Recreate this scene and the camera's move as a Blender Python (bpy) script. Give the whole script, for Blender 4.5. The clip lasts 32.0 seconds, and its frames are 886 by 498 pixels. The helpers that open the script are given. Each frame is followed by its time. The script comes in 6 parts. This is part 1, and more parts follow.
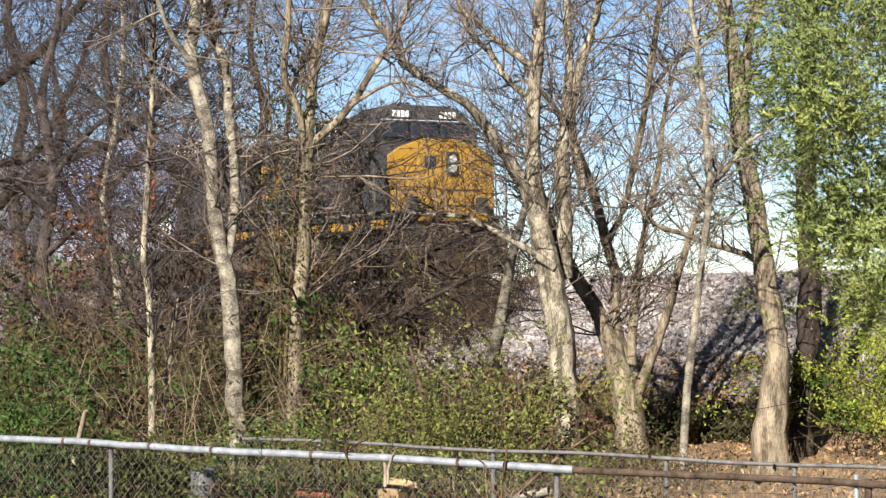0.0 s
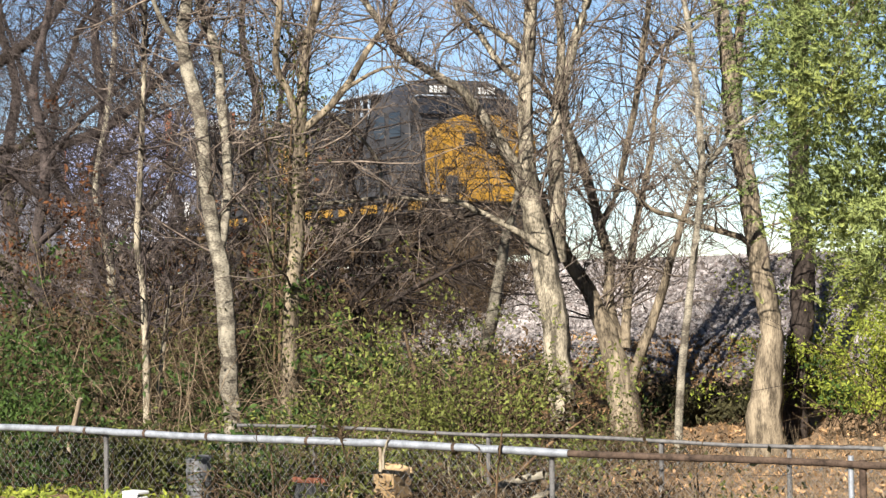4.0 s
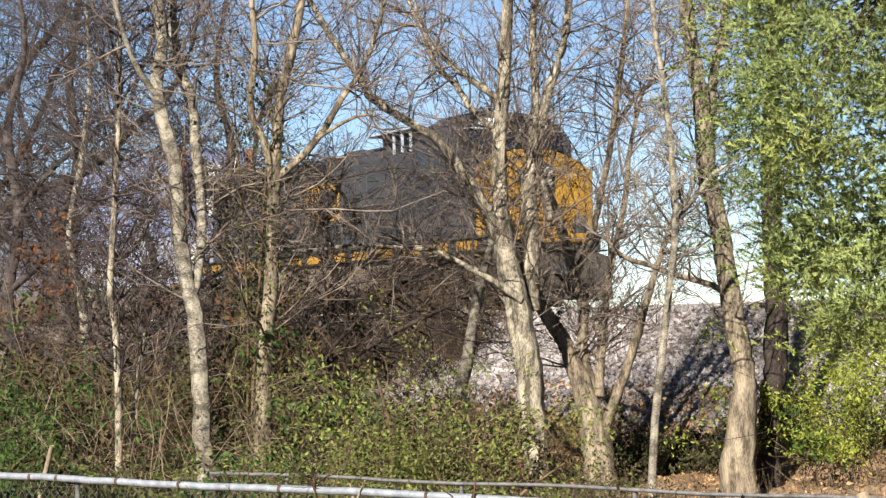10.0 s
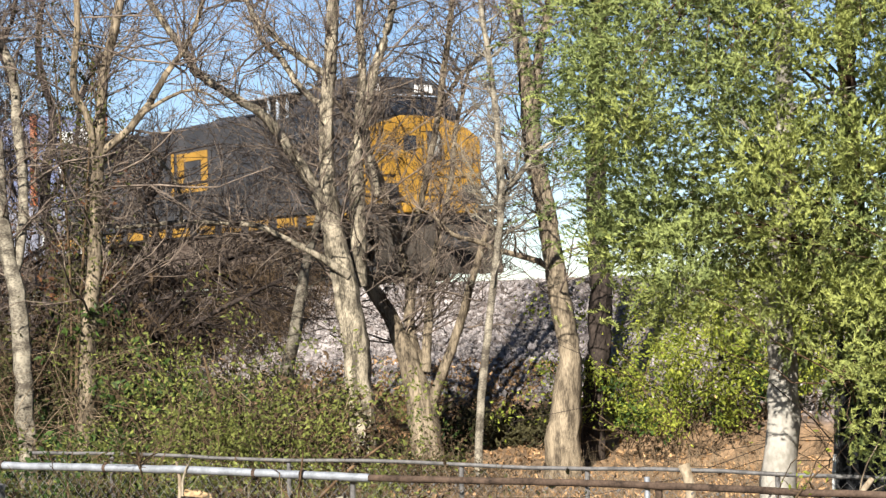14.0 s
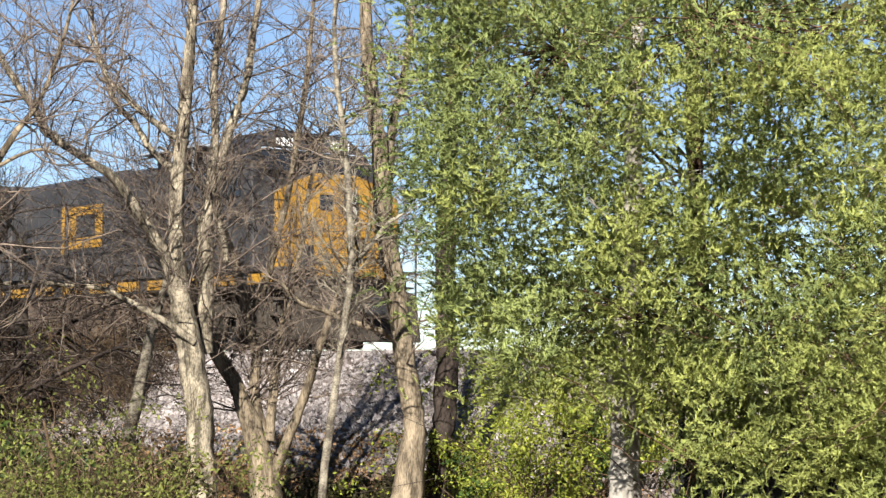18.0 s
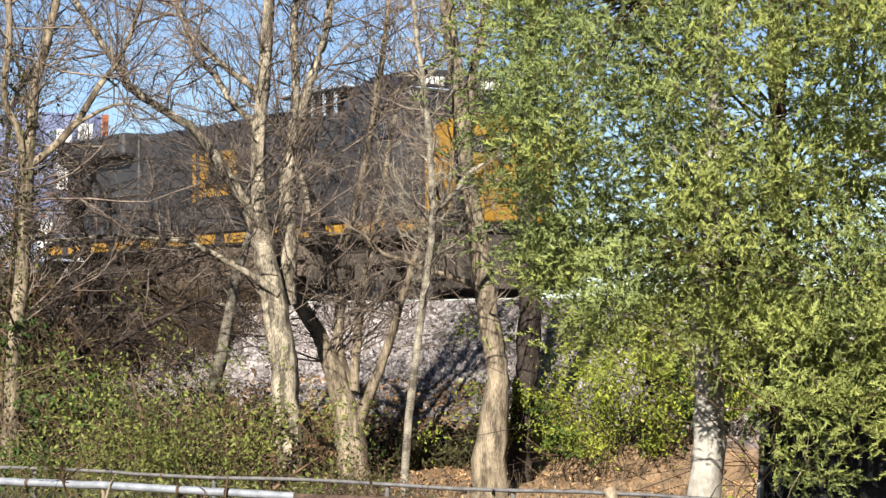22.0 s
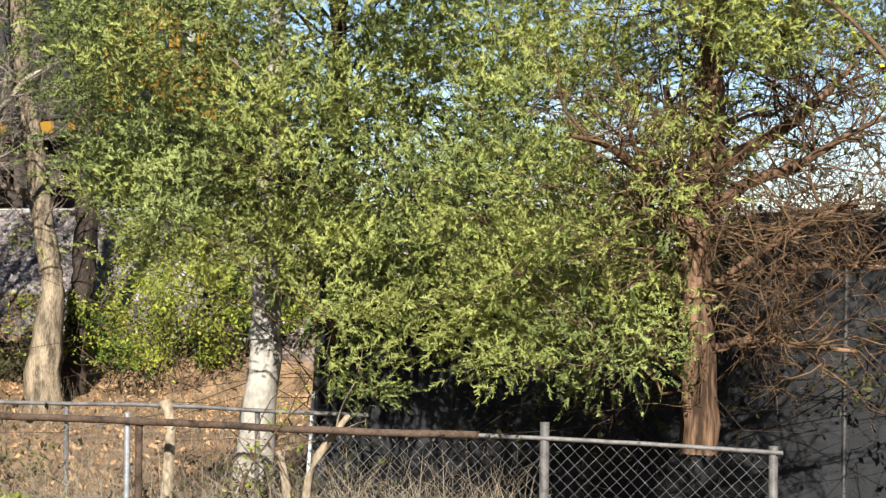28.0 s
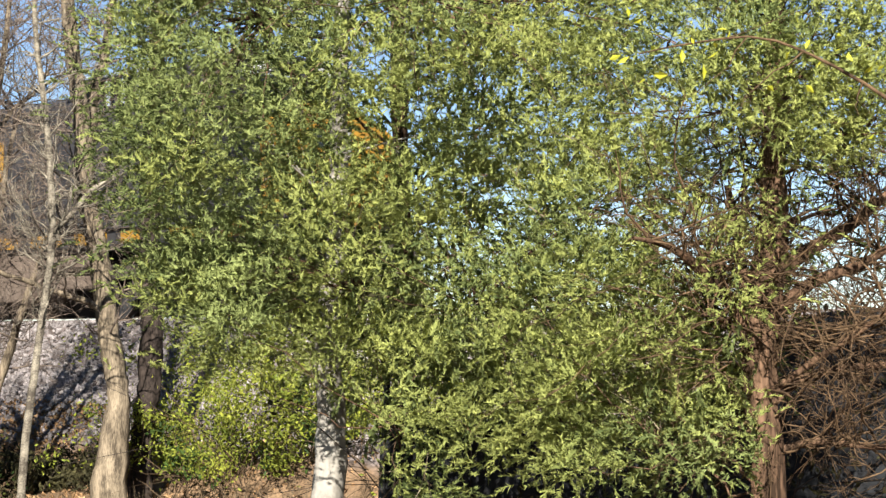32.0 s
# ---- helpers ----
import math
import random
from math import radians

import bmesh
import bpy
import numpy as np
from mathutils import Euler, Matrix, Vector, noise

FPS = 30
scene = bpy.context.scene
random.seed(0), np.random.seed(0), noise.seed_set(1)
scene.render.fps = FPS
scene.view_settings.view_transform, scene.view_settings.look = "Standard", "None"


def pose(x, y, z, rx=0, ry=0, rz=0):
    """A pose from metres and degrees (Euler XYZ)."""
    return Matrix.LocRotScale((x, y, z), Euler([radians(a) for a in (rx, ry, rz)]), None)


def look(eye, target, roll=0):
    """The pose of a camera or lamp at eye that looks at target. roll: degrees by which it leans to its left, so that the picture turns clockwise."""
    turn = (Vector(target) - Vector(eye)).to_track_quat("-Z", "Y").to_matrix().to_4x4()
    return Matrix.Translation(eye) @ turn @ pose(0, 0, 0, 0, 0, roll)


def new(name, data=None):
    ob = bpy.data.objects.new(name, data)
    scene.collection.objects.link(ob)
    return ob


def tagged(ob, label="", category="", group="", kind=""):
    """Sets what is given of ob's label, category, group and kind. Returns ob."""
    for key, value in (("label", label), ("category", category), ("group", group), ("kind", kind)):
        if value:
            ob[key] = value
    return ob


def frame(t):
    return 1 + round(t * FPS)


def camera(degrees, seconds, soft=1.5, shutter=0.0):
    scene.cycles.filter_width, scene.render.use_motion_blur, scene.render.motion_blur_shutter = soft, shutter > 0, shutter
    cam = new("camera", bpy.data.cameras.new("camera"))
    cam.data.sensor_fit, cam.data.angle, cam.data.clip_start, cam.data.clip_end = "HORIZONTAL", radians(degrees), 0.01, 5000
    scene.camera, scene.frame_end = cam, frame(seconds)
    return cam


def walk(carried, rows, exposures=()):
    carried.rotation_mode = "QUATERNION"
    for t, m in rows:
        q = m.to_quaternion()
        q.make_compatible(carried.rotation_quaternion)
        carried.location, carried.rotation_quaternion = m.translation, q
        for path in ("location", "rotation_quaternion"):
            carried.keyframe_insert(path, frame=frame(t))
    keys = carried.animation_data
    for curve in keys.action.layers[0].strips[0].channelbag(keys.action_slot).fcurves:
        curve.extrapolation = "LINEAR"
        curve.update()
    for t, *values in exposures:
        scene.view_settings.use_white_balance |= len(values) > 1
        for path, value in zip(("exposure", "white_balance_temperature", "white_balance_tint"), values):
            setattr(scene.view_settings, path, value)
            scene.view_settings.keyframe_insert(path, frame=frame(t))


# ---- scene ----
def aim(yaw, pitch, roll):
    """The carried camera, turned right by yaw, up by pitch and leaning by roll."""
    eye = Vector((0, 0, 2.25))
    a, e = radians(yaw), radians(pitch)
    return look(eye, eye + Vector((math.sin(a) * math.cos(e), math.cos(a) * math.cos(e), math.sin(e))), roll)


cam = camera(26, 32.0, soft=1.42)
walk(cam, [
    (0.0, aim(-8.760, 1.440, -0.451)),
    (0.5, aim(-8.504, 1.281, -0.481)),
    (1.0, aim(-8.379, 1.130, -0.435)),
    (1.5, aim(-8.509, 1.022, -0.531)),
    (2.0, aim(-8.667, 0.918, -0.586)),
    (2.5, aim(-8.728, 0.940, -0.653)),
    (4.5, aim(-8.554, 0.990, -0.989)),
    (5.0, aim(-8.735, 0.941, -0.899)),
    (5.5, aim(-8.926, 0.937, -0.807)),
    (6.0, aim(-9.168, 1.100, -0.693)),
    (6.5, aim(-9.410, 1.215, -0.724)),
    (7.0, aim(-9.352, 1.608, -0.782)),
    (7.5, aim(-9.136, 1.843, -0.789)),
    (8.0, aim(-8.819, 1.952, -0.788)),
    (8.5, aim(-8.674, 2.158, -0.891)),
    (9.0, aim(-8.627, 2.449, -0.866)),
    (9.5, aim(-8.358, 2.519, -0.783)),
    (10.0, aim(-7.772, 2.402, -0.777)),
    (10.5, aim(-7.674, 2.224, -0.866)),
    (11.0, aim(-7.854, 2.092, -0.915)),
    (11.5, aim(-7.712, 1.946, -1.083)),
    (12.0, aim(-7.439, 1.583, -1.257)),
    (12.5, aim(-5.667, 1.228, -1.321)),
    (13.0, aim(-4.444, 1.335, -1.216)),
    (13.5, aim(-3.778, 1.386, -1.131)),
    (14.0, aim(-2.618, 1.610, -1.040)),
    (14.5, aim(-1.873, 1.980, -1.069)),
    (16.5, aim(-3.456, 2.795, -0.375)),
    (17.0, aim(-1.805, 3.454, 0.009)),
    (17.5, aim(1.269, 3.790, 0.392)),
    (18.0, aim(1.901, 3.706, 0.515)),
    (18.5, aim(1.806, 3.245, 0.374)),
    (19.0, aim(1.307, 2.752, 0.319)),
    (19.5, aim(1.298, 2.545, 0.211)),
    (20.0, aim(1.076, 2.518, 0.183)),
    (20.5, aim(0.671, 2.440, 0.116)),
    (21.0, aim(-0.090, 2.277, 0.014)),
    (21.5, aim(-0.317, 2.103, 0.069)),
    (22.0, aim(-0.534, 2.187, -0.018)),
    (22.5, aim(-0.423, 2.318, 0.063)),
    (23.0, aim(-0.000, 2.243, 0.000)),
    (23.5, aim(1.348, 2.112, 0.054)),
    (24.0, aim(1.699, 1.782, 0.090)),
    (24.5, aim(2.817, 1.683, 0.292)),
    (25.0, aim(6.744, 1.686, 0.493)),
    (25.5, aim(8.339, 1.270, 0.587)),
    (26.0, aim(8.526, 0.732, 0.665)),
    (26.5, aim(8.737, 0.115, 0.794)),
    (28.5, aim(13.182, -0.361, 0.687)),
    (29.0, aim(11.028, -0.310, 0.593)),
    (29.5, aim(10.952, 0.769, -0.001)),
    (30.0, aim(11.035, 2.087, 0.134)),
    (30.5, aim(10.432, 2.195, 0.093)),
    (31.0, aim(10.818, 2.519, -0.028)),
    (31.5, aim(11.265, 2.590, -0.100)),
    (32.0, aim(10.683, 2.779, -0.073)),
])

# ---- light ----
SUN_EL, SUN_AZ = 31.0, 193.0
world = bpy.data.worlds.new("world")
scene.world = world
world.use_nodes = True
sky = world.node_tree.nodes.new("ShaderNodeTexSky")
sky.sky_type = "NISHITA"
sky.sun_disc = False
sky.sun_elevation, sky.sun_rotation = radians(SUN_EL), radians(SUN_AZ)
sky.air_density, sky.dust_density, sky.ozone_density = 0.7, 0.0, 1.2
background = world.node_tree.nodes["Background"]
background.inputs["Strength"].default_value = 0.033
clear = world.node_tree.nodes.new("ShaderNodeMix")
clear.data_type, clear.blend_type = "RGBA", "MULTIPLY"
clear.inputs[0].default_value = 1.0
clear.inputs[7].default_value = (0.98, 1.0, 1.03, 1)
world.node_tree.links.new(sky.outputs[0], clear.inputs[6])
world.node_tree.links.new(clear.outputs[2], background.inputs[0])
sun_data = bpy.data.lights.new("sun", "SUN")
sun_data.energy, sun_data.angle, sun_data.color = 5.0, radians(0.5), (1.0, 0.95, 0.87)
sun = new("sun", sun_data)
sun_from = Vector((math.sin(radians(SUN_AZ)) * math.cos(radians(SUN_EL)), math.cos(radians(SUN_AZ)) * math.cos(radians(SUN_EL)), math.sin(radians(SUN_EL))))
sun.matrix_world = look(sun_from * 60, (0, 0, 0))
scene.view_settings.exposure = 2.02


# ---- the plan: the track runs past on a bank; NEAR points from it to the viewer ----
ALONG = Vector((math.sin(radians(35.9)), -math.cos(radians(35.9)), 0))
NEAR = Vector((ALONG.y, -ALONG.x, 0))
TRACK_P = 22.6
RAIL_Z = 2.68
TRACK_TURN = math.degrees(math.atan2(ALONG.y, ALONG.x))


def on_track(s, w, z=0.0):
    """The point s metres along the track, w metres from its middle towards the viewer."""
    p = ALONG * s + NEAR * (w - TRACK_P)
    return Vector((p.x, p.y, z))


def ground_z(x, y):
    """The height of the soil: a flat strip, a bank of about two and a half metres, and the same beyond."""
    w = TRACK_P + NEAR.x * x + NEAR.y * y
    a = abs(w)
    if a < 2.1:
        z = RAIL_Z - 0.22 + 0.13 * min(1.0, max(0.0, (a - 1.25) / 0.25))
    elif a < 6.1:
        k = (a - 2.1) / 4.0
        z = RAIL_Z - 0.09 - (RAIL_Z - 0.29) * (k + 0.05 * math.sin(2 * math.pi * k))
    else:
        z = 0.2 * max(0.0, 1 - (a - 6.1) / 2.5)
    behind = (x + 5.6) * 0.4513 + (y - 14.0) * 0.8924
    if behind < 2.4 and w > 8:
        k = min(1.0, max(0.0, 1 - behind / 2.4))
        z += (0.68 - z) * k * k * (3 - 2 * k)
    if a < 60:
        v = Vector((x, y, 0))
        z += 0.10 * noise.noise(v * 0.35) * min(1, max(0.25, (a - 2) / 4)) + 0.03 * noise.noise(v * 1.7)
    return z


# ---- building blocks ----
def part(name, bm, material, parent=None, label=""):
    """Links a bmesh (or a mesh) as one mesh object, under a thing or a part."""
    if isinstance(bm, bmesh.types.BMesh):
        me = bpy.data.meshes.new(name)
        bm.to_mesh(me)
        bm.free()
    else:
        me = bm
    if material and not me.materials:
        me.materials.append(material)
    ob = new(name, me)
    if parent:
        ob.parent = parent
    if label:
        ob["label"] = label
    return ob


def box(bm, x0, x1, y0, y1, z0, z1, bevel=0.0):
    """A block between two corners, with rounded edges."""
    m = Matrix.LocRotScale(((x0 + x1) / 2, (y0 + y1) / 2, (z0 + z1) / 2), None, (x1 - x0, y1 - y0, z1 - z0))
    made = bmesh.ops.create_cube(bm, size=1, matrix=m)["verts"]
    if bevel:
        edges = {e for v in made for e in v.link_edges}
        bmesh.ops.bevel(bm, geom=list(edges), offset=bevel, segments=2, affect="EDGES", profile=0.5)
    return bm


def block(x0, x1, y0, y1, z0, z1, bevel=0.0):
    return box(bmesh.new(), x0, x1, y0, y1, z0, z1, bevel)


def rod(bm, a, b, r0, r1=None, sides=8):
    """A round bar from a to b."""
    a, b = Vector(a), Vector(b)
    d = b - a
    m = Matrix.Translation((a + b) / 2) @ d.to_track_quat("Z", "Y").to_matrix().to_4x4()
    bmesh.ops.create_cone(bm, cap_ends=True, segments=sides, radius1=r0, radius2=r0 if r1 is None else r1, depth=d.length, matrix=m)
    return bm


def smooth(me, on=True):
    me.polygons.foreach_set("use_smooth", [on] * len(me.polygons))
    return me


def tubes(lines, radii, sides=3, name="twigs", caps=False):
    """One mesh of many tapered tubes. lines: N x K x 3, radii: N x K."""
    n, k, _ = lines.shape
    t = np.gradient(lines, axis=1)
    t /= np.linalg.norm(t, axis=2, keepdims=True) + 1e-9
    ref = np.where(np.abs(t[:, :, 2:3]) > 0.9, np.array([1.0, 0, 0]), np.array([0, 0, 1.0]))
    u = np.cross(t, ref)
    u /= np.linalg.norm(u, axis=2, keepdims=True) + 1e-9
    v = np.cross(t, u)
    a = np.arange(sides) * 2 * math.pi / sides
    ring = u[:, :, None] * np.cos(a)[None, None, :, None] + v[:, :, None] * np.sin(a)[None, None, :, None]
    verts = (lines[:, :, None] + ring * radii[:, :, None, None]).reshape(-1, 3)
    i = np.arange(n)[:, None, None] * k * sides
    j = np.arange(k - 1)[None, :, None] * sides
    s = np.arange(sides)[None, None, :]
    s2 = (s + 1) % sides
    quads = np.stack([i + j + s, i + j + s2, i + j + sides + s2, i + j + sides + s], -1).reshape(-1, 4)
    return mesh_of(name, verts, quads)


def mesh_of(name, verts, faces, shade=True):
    """A mesh from arrays of corners and of faces that all have one number of sides."""
    me = bpy.data.meshes.new(name)
    me.vertices.add(len(verts))
    me.vertices.foreach_set("co", np.asarray(verts, np.float32).ravel())
    m = faces.shape[1]
    me.loops.add(faces.size)
    me.loops.foreach_set("vertex_index", faces.astype(np.int32).ravel())
    me.polygons.add(len(faces))
    me.polygons.foreach_set("loop_start", np.arange(0, faces.size, m, dtype=np.int32))
    me.polygons.foreach_set("use_smooth", np.full(len(faces), shade))
    me.update(calc_edges=True)
    return me


def unit(v):
    return v / (np.linalg.norm(v, axis=-1, keepdims=True) + 1e-9)


def spline(points, step):
    """Points (rows of x, y, z, r) resampled along a smooth curve."""
    p = np.array(points, float)
    p = np.vstack([2 * p[0] - p[1], p, 2 * p[-1] - p[-2]])
    out = []
    for a, b, c, d in zip(p, p[1:], p[2:], p[3:]):
        m = max(2, int(np.linalg.norm(c[:3] - b[:3]) / step))
        for q in np.arange(m) / m:
            out.append(0.5 * (2 * b + (c - a) * q + (2 * a - 5 * b + 4 * c - d) * q * q + (3 * b - a - 3 * c + d) * q ** 3))
    out.append(p[-2])
    out = np.array(out)
    out[:, 3] = np.maximum(out[:, 3], 0.003)
    return out


def limb_mesh(points, rng, sides=10, rough=0.06, name="limb"):
    """A limb along control points, with an uneven skin."""
    c = spline(points, 0.12)
    c[1:-1, :3] += rng.normal(0, 0.06, (len(c) - 2, 3)) * c[1:-1, 3:4]
    me = tubes(c[None, :, :3], c[None, :, 3], sides, name)
    co = np.empty(len(me.vertices) * 3, np.float32)
    me.vertices.foreach_get("co", co)
    co = co.reshape(len(c), sides, 3)
    mid = c[:, None, :3]
    lump = rng.normal(0, rough, (1, sides, 1)) + rng.normal(0, rough * 0.7, (len(c), sides, 1))
    co = mid + (co - mid) * (1 + lump)
    me.vertices.foreach_set("co", co.astype(np.float32).ravel())
    me.update()
    return me, c


def grow(rng, start, way, length, radius, k=5, wander=0.25, rise=0.0, thin=0.25):
    """Branches from given starts: N polylines of k points, and their radii."""
    n = len(start)
    lines = np.empty((n, k, 3))
    lines[:, 0] = start
    d = unit(way)
    for i in range(1, k):
        d = unit(d + rng.normal(0, wander, (n, 3)) + np.array([0, 0, rise]))
        lines[:, i] = lines[:, i - 1] + d * (length / (k - 1))[:, None]
    taper = np.linspace(1, thin, k)[None]
    return lines, radius[:, None] * taper


def offshoots(rng, lines, radii, count, lo, hi, ratio, spread=0.9, k=5, wander=0.25, rise=0.05, thin=0.25, least=0.0015):
    """count branches from each of the given ones, leaving sideways."""
    n, kk, _ = lines.shape
    who = np.repeat(np.arange(n), count)
    pos = rng.uniform(lo, hi, len(who)) * (kk - 1)
    i = np.minimum(pos.astype(int), kk - 2)
    q = (pos - i)[:, None]
    start = lines[who, i] * (1 - q) + lines[who, i + 1] * q
    t = unit(lines[who, i + 1] - lines[who, i])
    side = unit(np.cross(t, rng.normal(0, 1, t.shape)))
    way = t + side * rng.uniform(0.5, 1.3, (len(who), 1)) * spread
    full = np.linalg.norm(np.diff(lines, axis=1), axis=2).sum(1)[who]
    length = full * ratio * rng.uniform(0.45, 1.15, len(who))
    r = np.maximum(radii[who, i] * rng.uniform(0.4, 0.65, len(who)), least)
    return grow(rng, start, way, length, r, k, wander, rise, thin)


def bare_tree(label, limbs, bark, seed=1, twigs=100, reach=2.0, low=2.2, thick=1.0, split=(5, 3), rise=0.06, twig=None):
    """A leafless tree: a trunk, its heavy limbs, and a crown of fine branching twigs."""
    rng = np.random.default_rng(seed)
    x, y, z, r = limbs[0][0]
    g = ground_z(x, y)
    if z > g + 0.1:
        limbs[0].insert(0, (x, y, g - 0.1, r * 1.12))
    tree = tagged(new("bare_tree", None), label, "tree", kind="thing")
    tree.location = (x, y, g)
    off = np.array([x, y, g, 0])
    starts, ways, lens, rads = [], [], [], []
    curves = []
    for i, points in enumerate(limbs):
        me, c = limb_mesh(np.array(points) - off, rng, 16 if i == 0 else 10, name="trunk" if i == 0 else "limb")
        part("trunk" if i == 0 else "limb", me, bark, tree)
        curves.append(c)
    total = sum(np.count_nonzero(c[:, 2] > low) for c in curves) or 1
    for c in curves:
        t = np.gradient(c[:, :3], axis=0)
        high = np.nonzero((c[:, 2] > low) & (np.arange(len(c)) > 2))[0]
        if len(high):
            m = max(3, int(1.15 * twigs * len(high) / total))
            pick = rng.choice(high, m)
            side = unit(np.cross(t[pick], rng.normal(0, 1, (m, 3))))
            starts.append(c[pick, :3])
            ways.append(unit(t[pick]) * rng.uniform(0.0, 0.9, (m, 1)) + side + np.array([0, 0, 0.2]))
            lens.append(reach * rng.uniform(0.2, 1.0, m))
            rads.append(np.minimum(c[pick, 3] * 0.6, rng.uniform(0.006, 0.017, m) * thick))
    a = grow(rng, np.concatenate(starts), np.concatenate(ways), np.concatenate(lens), np.concatenate(rads), 7, 0.2, rise, 0.3)
    b = offshoots(rng, *a, split[0] + 1, 0.15, 0.98, 0.5, k=4, wander=0.22, least=0.0046 * thick, thin=0.45)
    c = offshoots(rng, *b, split[1] + 1, 0.15, 1.0, 0.5, k=3, wander=0.24, least=0.0034 * thick, thin=0.5)
    tagged(part("branches", tubes(*a, 4, "branches"), twig or bark, tree), kind="stuff")
    tagged(part("twigs", tubes(*b, 3, "twigs"), twig or bark, tree), kind="stuff")
    tagged(part("fine_twigs", tubes(*c, 3, "fine_twigs"), twig or bark, tree), kind="stuff")
    return tree


def leaf_cloud(rng, centres, size, name="leaves", droop=0.2, long=1.9):
    """Many small folded leaves, each of four corners round a raised midrib."""
    n = len(centres)
    axis = unit(rng.normal(0, 1, (n, 3)) + np.array([0, 0, -droop]))
    side = unit(np.cross(axis, rng.normal(0, 1, (n, 3))))
    up = np.cross(axis, side)
    s = (size * rng.uniform(0.6, 1.3, n))[:, None]
    tip, foot = centres + axis * s * long / 2, centres - axis * s * long / 2
    left = centres + side * s * 0.45 + up * s * 0.18
    right = centres - side * s * 0.45 + up * s * 0.18
    verts = np.stack([foot, left, tip, right], 1).reshape(-1, 3)
    i = np.arange(n)[:, None] * 4
    faces = np.concatenate([i + np.array([[0, 1, 2]]), i + np.array([[0, 2, 3]])])
    return mesh_of(name, verts, faces, False)


def bush(label, x, y, size, stems, leaves, leaf_mat, seed, leaf=0.03, stem_mat=None, lift=0.0, arch=0.12, kind_name="bush", leaf_low=0.1):
    """A shrub: arching stems from the ground with side shoots, and leaves along them."""
    rng = np.random.default_rng(seed)
    g = ground_z(x, y)
    thing = tagged(new(kind_name, None), label, kind_name.replace("_", " "), kind="thing")
    thing.location = (x, y, g)
    sx, sy, sz = size
    start = np.stack([rng.uniform(-sx / 2, sx / 2, stems), rng.uniform(-sy / 2, sy / 2, stems), np.full(stems, lift)], 1)
    for row in start:
        row[2] += ground_z(x + row[0], y + row[1]) - g
    way = rng.normal(0, 0.45, (stems, 3)) + np.array([0, 0, 1.0])
    a = grow(rng, start, way, sz * rng.uniform(0.5, 1.25, stems), rng.uniform(0.005, 0.012, stems), 7, 0.24, -arch)
    b = offshoots(rng, *a, 3 if kind_name == "bush" else 2, 0.2, 0.95, 0.5, k=4, wander=0.32, rise=-0.03, least=0.003, thin=0.5)
    tagged(part("stems", tubes(*a, 3, "stems"), stem_mat or stem_brown, thing), kind="stuff")
    tagged(part("shoots", tubes(*b, 3, "shoots"), stem_mat or stem_brown, thing), kind="stuff")
    if leaves:
        pool = np.concatenate([a[0][:, 2:].reshape(-1, 3), b[0][:, 1:].reshape(-1, 3)])
        pool = pool[pool[:, 2] > leaf_low]
        knots = pool[rng.integers(0, len(pool), max(12, leaves // 22))]
        c = knots[rng.integers(0, len(knots), leaves)] + rng.normal(0, 0.11, (leaves, 3)) * np.array([1, 1, 0.8])
        tagged(part("leaves", leaf_cloud(rng, c, np.full(leaves, leaf)), leaf_mat, thing), kind="stuff")
    return thing



